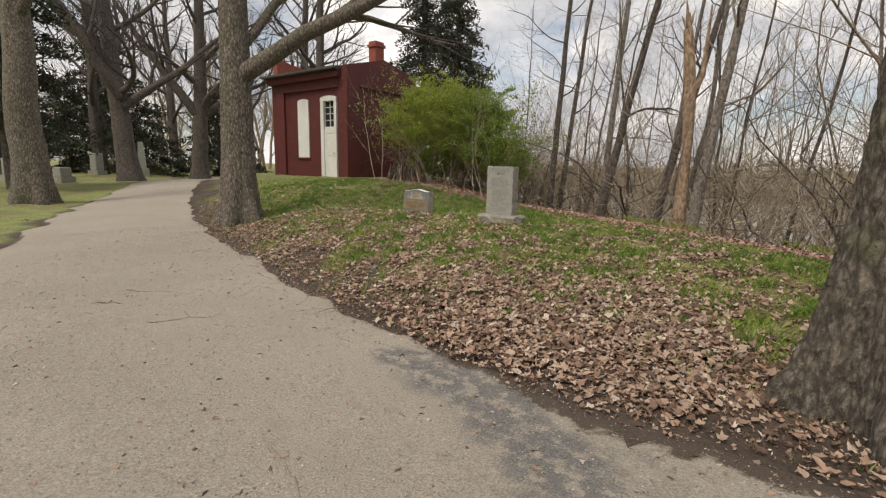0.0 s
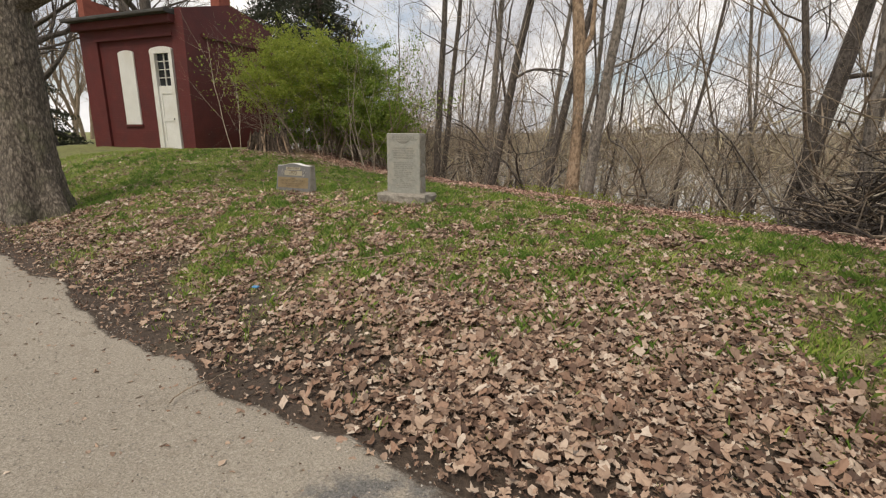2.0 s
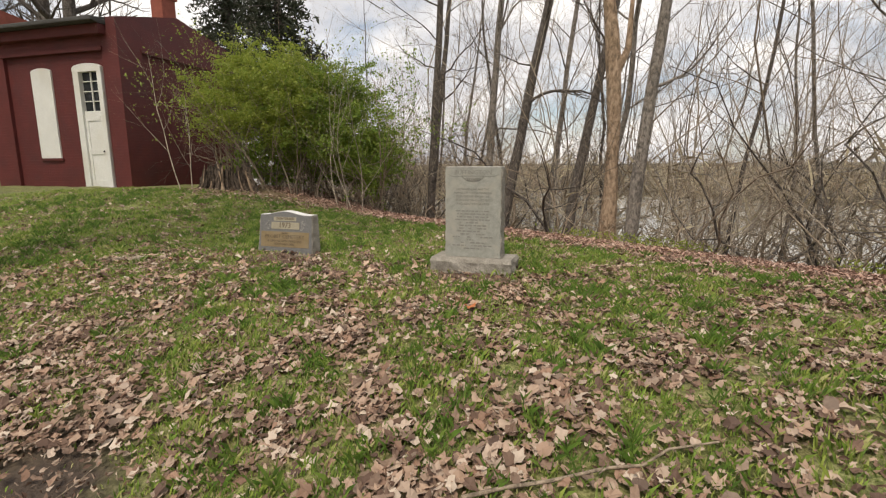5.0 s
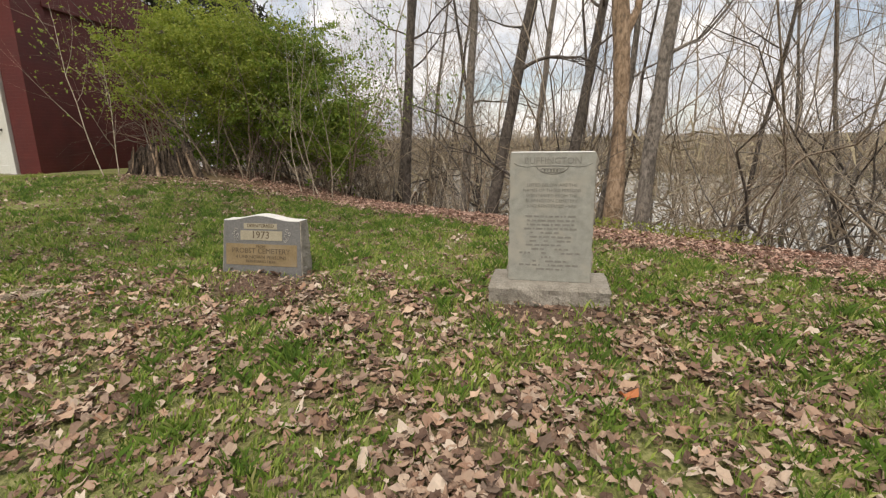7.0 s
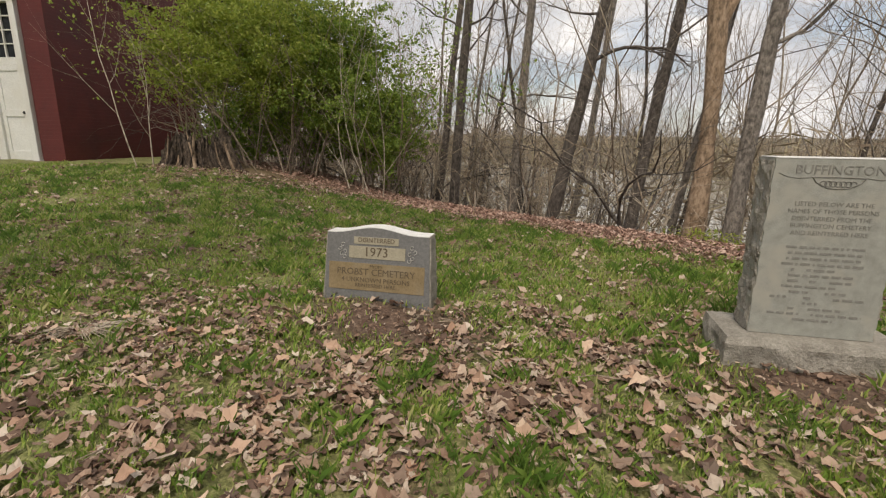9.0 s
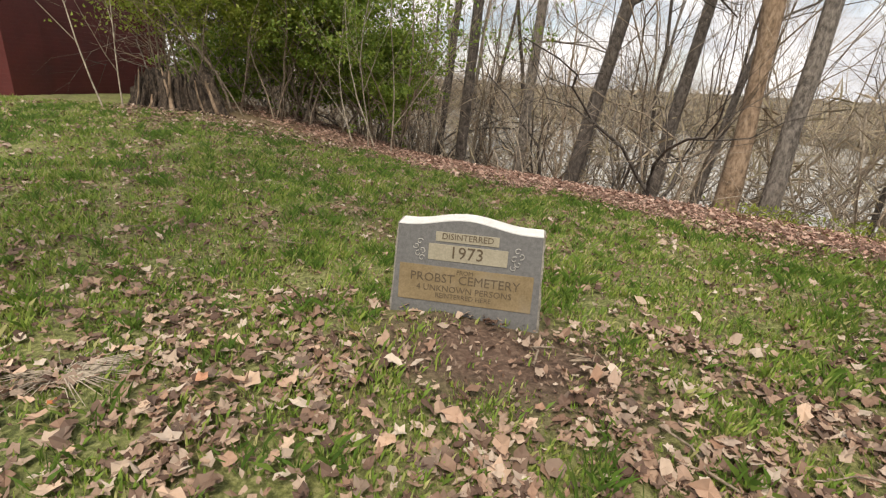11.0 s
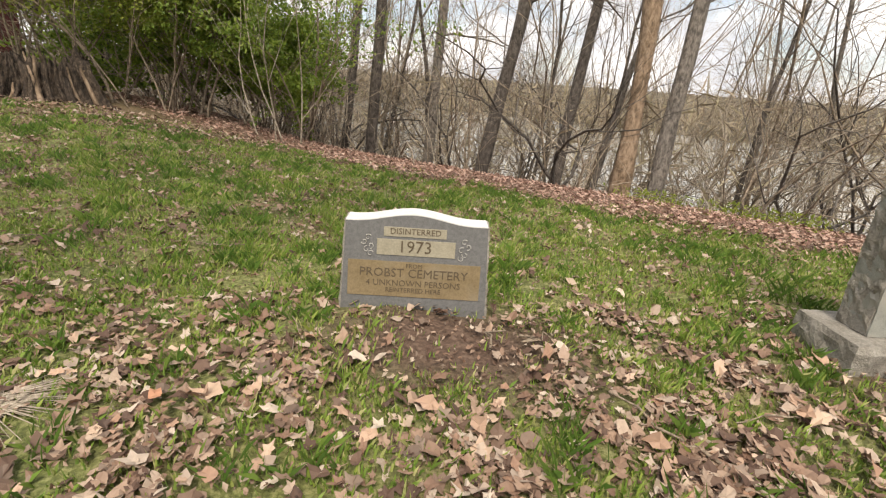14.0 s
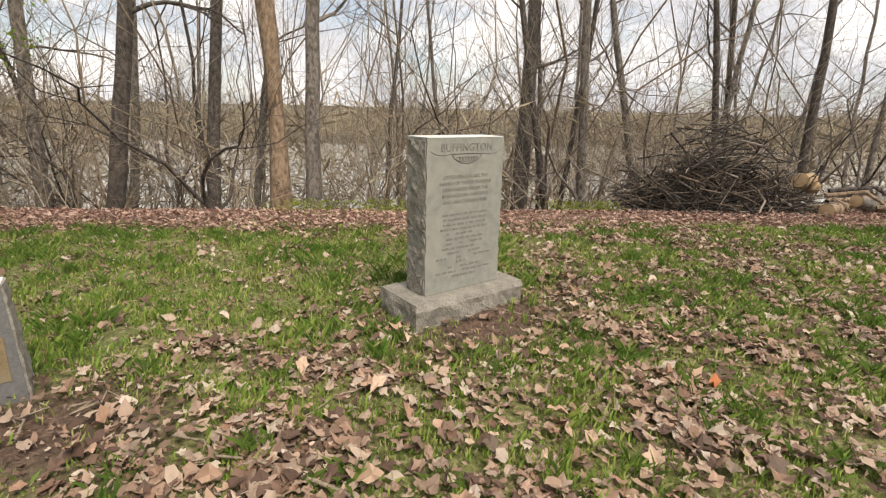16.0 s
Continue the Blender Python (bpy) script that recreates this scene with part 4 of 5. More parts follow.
# ---- leaf clouds ----
def leaf_cloud(centres, size, rng, fold=0.25, aspect=0.55):
    """Small folded leaves at the given places, each of two triangles pairs."""
    n = len(centres)
    u = rng.normal(0, 1, (n, 3))
    u /= np.linalg.norm(u, axis=1)[:, None]
    w = rng.normal(0, 1, (n, 3))
    w -= (w * u).sum(1)[:, None] * u
    w /= np.linalg.norm(w, axis=1)[:, None]
    k = np.cross(u, w)
    s = (size * rng.uniform(0.6, 1.3, n))[:, None]
    a = centres - u * s * 0.5
    b = centres + w * s * aspect * 0.5 + k * s * fold * 0.5
    c = centres + u * s * 0.5
    e = centres - w * s * aspect * 0.5 + k * s * fold * 0.5
    v = np.stack([a, b, c, e], 1).reshape(-1, 3)
    i = np.arange(n)[:, None] * 4
    return v, np.concatenate([i + np.array([[0, 1, 2]]), i + np.array([[0, 2, 3]])], 0)


def twig_tangle():
    """Fine twigs between the bushes of the slope."""
    rng = np.random.default_rng(17)
    n = 38000
    x = rng.uniform(-16, 24, n)
    d = 2.6 + 12.5 * rng.random(n) ** 0.8
    y = d * 1.2093 + 8.3 - 0.68 * x
    clump = wavy(x, y, 0.7) + 0.5 * wavy(x, y, 2.0)
    keep = rng.random(n) < 0.35 + 0.4 * step(-0.6, 0.8, clump)
    x, y, d = x[keep], y[keep], d[keep]
    c = np.stack([x, y, height(x, y) + rng.random(len(x)) ** 0.8 * (1.2 + 0.42 * d)], -1)
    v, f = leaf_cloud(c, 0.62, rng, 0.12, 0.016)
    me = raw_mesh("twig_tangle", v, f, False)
    me.materials.append(HAZED_TWIG)
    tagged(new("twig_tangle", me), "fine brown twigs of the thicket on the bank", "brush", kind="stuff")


twig_tangle()


def shrub(place, blobs, count, size, material, seed, label, stems=26, stem_tall=3.2, stem_mat=None, fans=90):
    rng = np.random.default_rng(seed)
    x, y = place
    t = thing("shrub", (x, y, ground_z(x, y)), label, "shrub")
    anchors = []
    for _ in range(stems):
        bx, by, bz, br, bh = blobs[rng.integers(len(blobs))]
        p = np.array([bx + rng.normal(0, br * 0.3), by + rng.normal(0, br * 0.3), -0.1 + ground_z(x + bx, y + by) - ground_z(x, y)])
        go = np.array([rng.normal(0, 0.3), rng.normal(0, 0.3), 1])
        tb = Tubes()
        limb(tb, rng, p, go, stem_tall * rng.uniform(0.7, 1.15), rng.uniform(0.012, 0.03), 2, 0.2, 0.06, 5, 5, 0.8, 0.2)
        anchors += tb.v[1:]
        part_mesh("stem", tb.mesh("stem"), stem_mat or TWIG, t)
    
    tips = np.concatenate(anchors)
    cs = []
    for bx, by, bz, br, bh in blobs:
        # sprays of leaves along flat drooping fans, with gaps between them
        k = fans
        m = int(count / len(blobs) / k)
        for _ in range(k):
            d = rng.normal(0, 1, 3)
            d /= np.linalg.norm(d)
            mid = np.array([bx, by, bz]) + d * rng.uniform(0.45, 1.08) * np.array([br, br, bh])
            out = np.array([d[0], d[1], rng.uniform(-0.35, 0.45)])
            out /= np.linalg.norm(out) + 1e-6
            side = np.cross(out, (0, 0, 1.0))
            ln, wd = rng.uniform(0.22, 0.5), rng.uniform(0.08, 0.2)
            u, w = rng.uniform(-1, 1, (m, 1)), rng.normal(0, 0.5, (m, 1))
            cs.append(mid + out * u * ln + side * w * wd * (1.2 - 0.6 * u) + np.array([0, 0, -0.16]) * ln * u ** 2 + rng.normal(0, 0.035, (m, 3)))
    near = tips[rng.integers(len(tips), size=count // 6)] + rng.normal(0, 0.06, (count // 6, 3))
    cs.append(near[near[:, 2] > 1.2])
    v, f = leaf_cloud(np.concatenate(cs), size, rng)
    part_mesh("foliage", raw_mesh("foliage", v, f, False), material, t)
    return t


shrub((-6.5, 10.2), [(-1.0, 0, 2.35, 1.1, 0.95), (0.3, -0.25, 2.35, 1.2, 1.1), (-0.3, 0.5, 3.0, 1.1, 0.9), (1.2, 0.2, 2.2, 1.1, 1.2), (0.8, 0.9, 1.7, 1.2, 1.0)], 44000, 0.066, LEAF_SPRING, 31, "tall yellow-green leafing shrub beside the brick house", 30, 3.3, TWIG)
shrub((-4.75, 10.5), [(-0.6, 0.1, 2.3, 1.1, 1.2), (0.4, 0.1, 2.1, 1.0, 1.2), (0.0, 0.5, 2.9, 0.9, 0.8), (1.0, 0.3, 1.1, 0.8, 0.85)], 36000, 0.066, LEAF_GREEN, 32, "dense green shrub with pale bare stems", 12, 3.0, TWIG)


LOBED = np.array([1.0, 0.62, 0.9, 0.56, 0.8, 0.5, 0.8, 0.56, 0.9, 0.62])
OVATE = np.array([1.0, 0.86, 0.72, 0.62, 0.66, 0.76, 0.66, 0.62, 0.72, 0.86])
RIM = np.linspace(0, 2 * np.pi, 10, endpoint=False)


def dry_leaves(x, y, rng, small=0.015, large=0.044):
    """Vertices of dry leaves lying at x, y: torn, folded along the rib and curled at the rim; 11 for each."""
    n = len(x)
    rad = np.where(rng.random((n, 1)) < 0.6, LOBED, OVATE) * rng.uniform(0.7, 1.2, (n, 10))
    size = small + (large - small) * rng.random(n) ** 1.4
    lx = size[:, None] * rad * np.cos(RIM)
    ly = size[:, None] * rad * np.sin(RIM) * rng.uniform(0.5, 1.0, n)[:, None]
    fold = rng.uniform(-0.25, 0.75, n)[:, None]
    lz = fold * np.abs(ly) + rng.uniform(-0.35, 0.7, n)[:, None] * lx ** 2 / size[:, None] + rng.normal(0, 0.17, (n, 10)) * size[:, None]
    zero = np.zeros((n, 1))
    lx, ly, lz = (np.concatenate([k, zero], 1) for k in (lx, ly, lz))
    yaw, tip, roll = rng.uniform(0, 6.283, n), rng.normal(0, 0.26, n), rng.normal(0, 0.3, n)
    lz = lz + lx * np.sin(tip)[:, None] + ly * np.sin(roll)[:, None]
    gx = x[:, None] + lx * np.cos(yaw)[:, None] - ly * np.sin(yaw)[:, None]
    gy = y[:, None] + lx * np.sin(yaw)[:, None] + ly * np.cos(yaw)[:, None]
    return gx, gy, lz - lz.min(1)[:, None]


def leaf_faces(n):
    i = np.arange(n)[:, None] * 11
    return np.concatenate([i + np.array([[10, k, (k + 1) % 10]]) for k in range(10)], 0)


shrub((-6.4, 12.3), [(-1.6, 0.1, 1.1, 1.2, 0.9), (0.2, 0, 1.2, 1.3, 1.0), (1.7, 0.2, 1.0, 1.1, 0.9)], 14000, 0.10, LEAF_GREEN, 33, "dark undergrowth behind the leafing shrubs", 24, 2.6, TWIG)


def fallen_leaves():
    rng = np.random.default_rng(14)
    for material, count, name in ((LEAF_DEAD, 82000, "fallen_leaves"), (LEAF_STRIP, 24000, "leaf_litter")):
        if name == "fallen_leaves":
            x = np.concatenate([rng.uniform(-9, 8.0, count * 2), rng.uniform(-4, 4.5, count * 2)])
            y = np.concatenate([rng.uniform(-3.2, 9, count * 2), rng.uniform(-2.5, 3.7, count * 2)])
            mixed = rng.permutation(count * 4)
            x, y = x[mixed], y[mixed]
        else:
            x = rng.uniform(-8, 11, count * 4)
            y = rng.uniform(-2.2, 1.3, count * 4) * 1.2093 + 8.3 - 0.68 * x
        d = bank(x, y)
        keep = rng.random(len(x)) < leafiness(x, y) ** 1.15 * (1 - 0.75 * worn_soil(x, y)) * (1 - 0.45 * bare_soil(x, y)) * (1 - 0.8 * mud(x, y)) * np.clip(7 / (1 + (np.hypot(x - 0.8, y - 1.0) / 2.8) ** 1.7), 0.7, 1)
        keep &= (d < -1.7) if name == "fallen_leaves" else (d > -2.2)
        x, y = x[keep][:count], y[keep][:count]
        n = len(x)
        gx, gy, lz = dry_leaves(x, y, rng)
        gz = height(gx, gy) + 0.016 + lz * 0.8 + (rng.random(n) ** 2 * 0.04 * leafiness(x, y))[:, None]
        me = raw_mesh(name, np.stack([gx, gy, gz], -1).reshape(-1, 3), leaf_faces(n), False)
        me.materials.append(material)
        tagged(new(name, me), "dry curled brown leaves strewn over the grass" if name == "fallen_leaves" else "band of reddish dry leaves along the bank edge", "leaves", kind="stuff")


def grass():
    rng = np.random.default_rng(15)
    n = 390000
    x, y = rng.uniform(-10, 7.5, n), rng.uniform(-2.0, 9.0, n)
    keep = (rng.random(n) < (1 - 0.85 * leafiness(x, y)) * (1 - 0.93 * bare_soil(x, y)) * (0.12 + 0.88 * step(-0.7, 0.5, wavy(x, y, 5.0) + 0.5 * wavy(x, y, 1.9)))) & (y > road_edge(x) + 0.1) & (bank(x, y) < -1.35)
    keep &= rng.random(n) < np.clip(6 / (1 + (np.hypot(x - 0.3, y - 2.4) / 2.6) ** 2), 0.34, 1)
    x, y = x[keep], y[keep]
    n = len(x)
    b = 3
    bx = (x[:, None] + rng.normal(0, 0.012, (n, b))).ravel()
    by = (y[:, None] + rng.normal(0, 0.012, (n, b))).ravel()
    m = len(bx)
    tall = rng.uniform(0.018, 0.06, m) * np.repeat(rng.uniform(0.6, 1.25, n), b) * np.repeat(0.7 + 0.45 * step(-0.2, 1.0, wavy(x, y, 2.4)), b)
    yaw = rng.uniform(0, 6.283, m)
    out = tall * rng.uniform(0.1, 0.9, m)
    wid = rng.uniform(0.0026, 0.0052, m)
    z = height(bx, by) + 0.004
    cx, cy = np.cos(yaw), np.sin(yaw)
    p0 = np.stack([bx - cy * wid, by + cx * wid, z], -1)
    p1 = np.stack([bx + cy * wid, by - cx * wid, z], -1)
    mx, my, mz = bx + cx * out * 0.35, by + cy * out * 0.35, z + tall * 0.65
    p2 = np.stack([mx - cy * wid * 0.8, my + cx * wid * 0.8, mz], -1)
    p4 = np.stack([bx + cx * out, by + cy * out, z + tall], -1)
    v = np.stack([p0, p1, p2, p4], 1).reshape(-1, 3)
    i = np.arange(m)[:, None] * 4
    f = np.concatenate([i + np.array([[0, 1, 2]]), i + np.array([[2, 1, 3]])], 0)
    me = raw_mesh("grass", v, f, False)
    me.materials.append(GRASS)
    tagged(new("grass", me), "short patchy green spring grass between fallen leaves", "grass", kind="stuff")


def litter_crumbs():
    rng = np.random.default_rng(16)
    n = 190000
    x, y = rng.uniform(-7, 6.5, n), rng.uniform(-2.6, 8.5, n)
    keep = (rng.random(n) < 0.35 + 0.65 * leafiness(x, y)) & (y > road_edge(x) - 0.25) & (bank(x, y) < -1)
    x, y = x[keep], y[keep]
    c = np.stack([x, y, height(x, y) + 0.012 + 0.012 * rng.random(len(x))], -1)
    v, f = leaf_cloud(c, 0.028, rng, 0.3, 0.55)
    me = raw_mesh("litter_crumbs", v, f, False)
    me.materials.append(LEAF_DEAD)
    tagged(new("litter_crumbs", me), "crumbled bits of dry leaf between the grass", "leaves", kind="stuff")


def grass_tufts():
    """Thicker dark tufts that stand out of the lawn."""
    rng = np.random.default_rng(18)
    n = 5200
    x, y = rng.uniform(-8, 6.5, n), rng.uniform(-1.2, 8.5, n)
    keep = (bank(x, y) < -1.8) & (y > road_edge(x) + 0.7) & (bare_soil(x, y) < 0.3) & (rng.random(n) < 0.3 + 0.7 * step(0.0, 0.8, wavy(x, y, 1.3)))
    x, y = x[keep], y[keep]
    n, b = len(x), 34
    spread = np.repeat(rng.uniform(0.02, 0.055, n), b)
    bx, by = np.repeat(x, b) + rng.normal(0, 1, n * b) * spread, np.repeat(y, b) + rng.normal(0, 1, n * b) * spread
    m = n * b
    tall = rng.uniform(0.03, 0.095, m) * np.repeat(rng.uniform(0.6, 1.1, n), b)
    yaw = rng.uniform(0, 6.283, m)
    out, wid = tall * rng.uniform(0.2, 1.0, m), rng.uniform(0.0018, 0.0036, m)
    z, cx, cy = height(bx, by) + 0.004, np.cos(yaw), np.sin(yaw)
    p0 = np.stack([bx - cy * wid, by + cx * wid, z], -1)
    p1 = np.stack([bx + cy * wid, by - cx * wid, z], -1)
    p2 = np.stack([bx + cx * out * 0.35, by + cy * out * 0.35, z + tall * 0.65], -1)
    p3 = np.stack([bx + cx * out, by + cy * out, z + tall], -1)
    i = np.arange(m)[:, None] * 4
    me = raw_mesh("grass_tufts", np.stack([p0, p1, p2, p3], 1).reshape(-1, 3), np.concatenate([i + np.array([[0, 1, 2]]), i + np.array([[2, 1, 3]])], 0), False)
    me.materials.append(TUFT)
    tagged(new("grass_tufts", me), "thick vivid green tufts in the lawn", "grass", kind="stuff")


def road_grit():
    """Loose chips of stone and bits of leaf on the lane."""
    rng = np.random.default_rng(19)
    for name, label, count, size, material in (("grit", "loose stone chips on the gravel lane", 26000, 0.013, GRIT), ("lane_litter", "scattered bits of dry leaf on the lane", 900, 0.034, LEAF_DEAD)):
        x = rng.uniform(-5, 6, count)
        v = rng.random(count) if name == "grit" else rng.random(count) ** 2
        y = road_edge(x) - 0.03 - v * (road_width(x) - 0.25)
        c = np.stack([x, y, height(x, y) + 0.026 + 0.03 * np.sin(np.pi * v)], -1)
        p, f = leaf_cloud(c, size, rng, 0.5, 0.8)
        p = p.reshape(-1, 4, 3)
        p[:, :, 2] = c[:, None, 2] + (p[:, :, 2] - c[:, None, 2]) * 0.45
        me = raw_mesh(name, p.reshape(-1, 3), f, False)
        me.materials.append(material)
        tagged(new(name, me), label, "gravel" if name == "grit" else "leaves", kind="stuff")


road_grit()
grass_tufts()
fallen_leaves()
litter_crumbs()
grass()


# ---- brush pile and stump ----
def brush_pile(x, y):
    rng = np.random.default_rng(21)
    t = thing("brush_pile", (x, y, ground_z(x, y)), "heap of cut dark branches and twigs at the bank edge", "brush pile", rz=-70)
    for material, count, name in ((BARK_DARK, 620, "dark_brushwood"), (TWIG_PALE, 70, "bare_brushwood"), (TWIG, 240, "brown_brushwood")):
        tb = Tubes()
        for _ in range(count):
            a, rr = rng.uniform(0, 6.283), math.sqrt(rng.random())
            cx, cy = 1.15 * rr * math.cos(a), 0.8 * rr * math.sin(a)
            top = 1.45 * (1 - rr ** 1.1) + 0.12
            cz = rng.uniform(0.05, top)
            yaw, pit = rng.uniform(0, 6.283), rng.normal(0.15, 0.45)
            way = np.array([math.cos(yaw) * math.cos(pit), math.sin(yaw) * math.cos(pit), math.sin(pit)])
            ln = rng.uniform(0.5, 1.5)
            p = np.array([cx, cy, cz])
            bend = rng.normal(0, 0.09, 3)
            r = rng.uniform(0.004, 0.018)
            pts = np.array([p - way * ln / 2, p - way * ln * 0.15 + bend, p + way * ln * 0.2 + bend * 0.6, p + way * ln / 2])
            pts[:, 2] = np.maximum(pts[:, 2], 0.03)
            tb.add(pts, [r, r * 0.85, r * 0.6, r * 0.25], 5)
        tagged(part_mesh(name, tb.mesh(name), material, t), kind="stuff")
    return t


def log(a, b, r, material, label, cut=True):
    a, b = np.array(a, float), np.array(b, float)
    rng = np.random.default_rng(int(abs(a[0]) * 100) + 3)
    t = thing("log", tuple(a), label, "log", "logs beside the brush pile")
    s = np.linspace(0, 1, 8)[:, None]
    pts = (b - a) * s + np.concatenate([np.zeros((1, 3)), rng.normal(0, r * 0.25, (6, 3)), np.zeros((1, 3))])
    tb = Tubes()
    tb.add(pts, r * np.linspace(1, 0.8, 8), 12, 0.05, rng)
    part_mesh("bark", tb.mesh("bark"), material, t)
    n = (b - a) / np.linalg.norm(b - a)
    for p, rr, sg in ((pts[0], r, -1), (pts[-1], r * 0.8, 1)):
        ends = Tubes()
        ends.add([p + sg * n * 0.001, p + sg * n * 0.004, p + sg * n * 0.005], [rr * 0.99, rr * 0.9, 0.001], 12)
        part_mesh("cut_end", ends.mesh("cut_end"), CUT_WOOD, t)
    return t


brush_pile(6.7, 4.35)
gz = ground_z
rng = np.random.default_rng(22)
for i in range(16):
    bx, by = rng.uniform(6.9, 8.8), rng.uniform(2.2, 4.0)
    an, ln = rng.normal(-0.6, 0.6), rng.uniform(0.7, 1.8)
    br = thing("branch", (bx, by, gz(bx, by)), "cut bare branch lying beside the brush pile", "branch", "cut branches")
    tb = Tubes()
    ex, ey = bx + ln * math.cos(an), by + ln * math.sin(an)
    up = rng.uniform(0.03, 0.35)
    tb.add([(0, 0, up), ((ex - bx) * 0.5, (ey - by) * 0.5, (gz(ex, ey) - gz(bx, by)) * 0.5 + up + 0.06), (ex - bx, ey - by, gz(ex, ey) - gz(bx, by) + 0.04)], [0.035, 0.028, 0.012], 7, 0.05, rng)
    part_mesh("wood", tb.mesh("wood"), BARK_TAN if i % 3 else BARK_DARK, br)
log((6.9, 3.35, gz(6.9, 3.35) + 0.50), (7.3, 3.26, gz(7.3, 3.2) + 0.40), 0.105, CUT_WOOD, "short sawn orange log lying on the brush pile")
log((6.75, 2.95, gz(6.7, 2.9) + 0.08), (7.9, 3.0, gz(7.9, 3) + 0.12), 0.09, BARK_TAN, "pale cut log beside the brush pile")
log((7.2, 2.75, gz(7.2, 2.75) + 0.22), (8.6, 2.55, gz(8.6, 2.55) + 0.14), 0.08, BARK_GREY, "long grey cut log beside the brush pile")
log((7.9, 2.5, gz(7.9, 2.5) + 0.1), (8.4, 2.1, gz(8.4, 2.1) + 0.1), 0.11, BARK_TAN, "thick cut log end beside the brush pile")


def stump(x, y):
    rng = np.random.default_rng(4)
    t = thing("stump", (x, y, ground_z(x, y)), "rotten split stump with dark hollow and pale splinters", "stump")
    n = 64
    ang = np.linspace(0, 6.283, n, endpoint=False)
    folds = 1 + 0.14 * np.sin(ang * 9 + 1) + 0.12 * np.sin(ang * 17) + rng.normal(0, 0.09, n)
    rim = 0.42 + 0.10 * np.sin(ang * 3) + 0.15 * np.abs(rng.normal(0, 1, n)) - 0.06
    rings = []
    for f, rad in ((0, 0.86), (0.12, 0.72), (0.35, 0.62), (0.65, 0.58), (1.0, 0.55), (0.9, 0.44), (0.3, 0.40)):
        rr = rad * (folds if rad > 0.45 else 0.9 + 0.1 * folds) * (1 + rng.normal(0, 0.025, n))
        rings.append(np.stack([rr * np.cos(ang), 0.72 * rr * np.sin(ang), -0.12 + f * (rim + 0.12)], -1))
    v = np.concatenate(rings)
    i = np.arange(len(v)).reshape(len(rings), n)
    j = np.roll(i, -1, 1)
    shell = raw_mesh("shell", v, np.stack([i[:-1], j[:-1], j[1:], i[1:]], -1).reshape(-1, 4))
    part_mesh("shell", shell, ROT, t)
    for k in range(34):
        a = rng.uniform(3.0, 6.4)
        rr, top = rng.uniform(0.54, 0.7), rng.uniform(0.18, 0.66)
        c = np.array([math.cos(a), 0.72 * math.sin(a), 0])
        sp = Tubes()
        sp.add([c * (rr + 0.16) + [0, 0, -0.05], c * (rr + 0.03) + [rng.normal(0, 0.04), 0, top * 0.45], c * rr + [0, 0, top]], np.array([0.03, 0.026, 0.012]) * rng.uniform(0.5, 1.3), 6, 0.3, rng)
        part_mesh("splinter", sp.mesh("splinter"), ROT if k % 3 else BARK_TAN, t, "" if k % 3 else "pale split wood")
    # near-black plug added as the shade inside the hollow
    hollow_shade = Tubes()
    hollow_shade.add([(0, 0, -0.1), (0, 0, 0.2), (0.02, 0, 0.4)], [0.5, 0.4, 0.2], 12, 0.1, rng)
    part_mesh("hollow_shade", hollow_shade.mesh("hollow_shade"), DARK, t)
    return t


stump(-7.0, 9.25)


def sapling(x, y, tall, lean, seed, label):
    rng = np.random.default_rng(seed)
    t = thing("sapling", (x, y, ground_z(x, y)), label, "sapling")
    tb = Tubes()
    limb(tb, rng, (0, 0, -0.1), (*lean, 1), tall, 0.013, 2, 0.16, 0.08, 6, 5, 0.7, 0.2)
    part_mesh("stem", tb.mesh("stem"), TWIG_PALE, t)


sapling(-7.4, 8.2, 3.6, (-0.28, 0.05), 51, "slender bare sapling before the red wall")
sapling(-7.2, 8.3, 2.2, (0.05, 0.0), 52, "short bare sapling before the red wall")
for i, (px, py) in enumerate(((-3.6, 9.25), (-3.75, 9.3), (-3.4, 9.35), (-4.0, 9.35))):
    sapling(px, py, 3.2 + 0.2 * (i % 3), ((-0.25, 0.05, 0.2, -0.4, 0.3, -0.1)[i], 0), 60 + i, "pale bare stem rising before the green shrub")

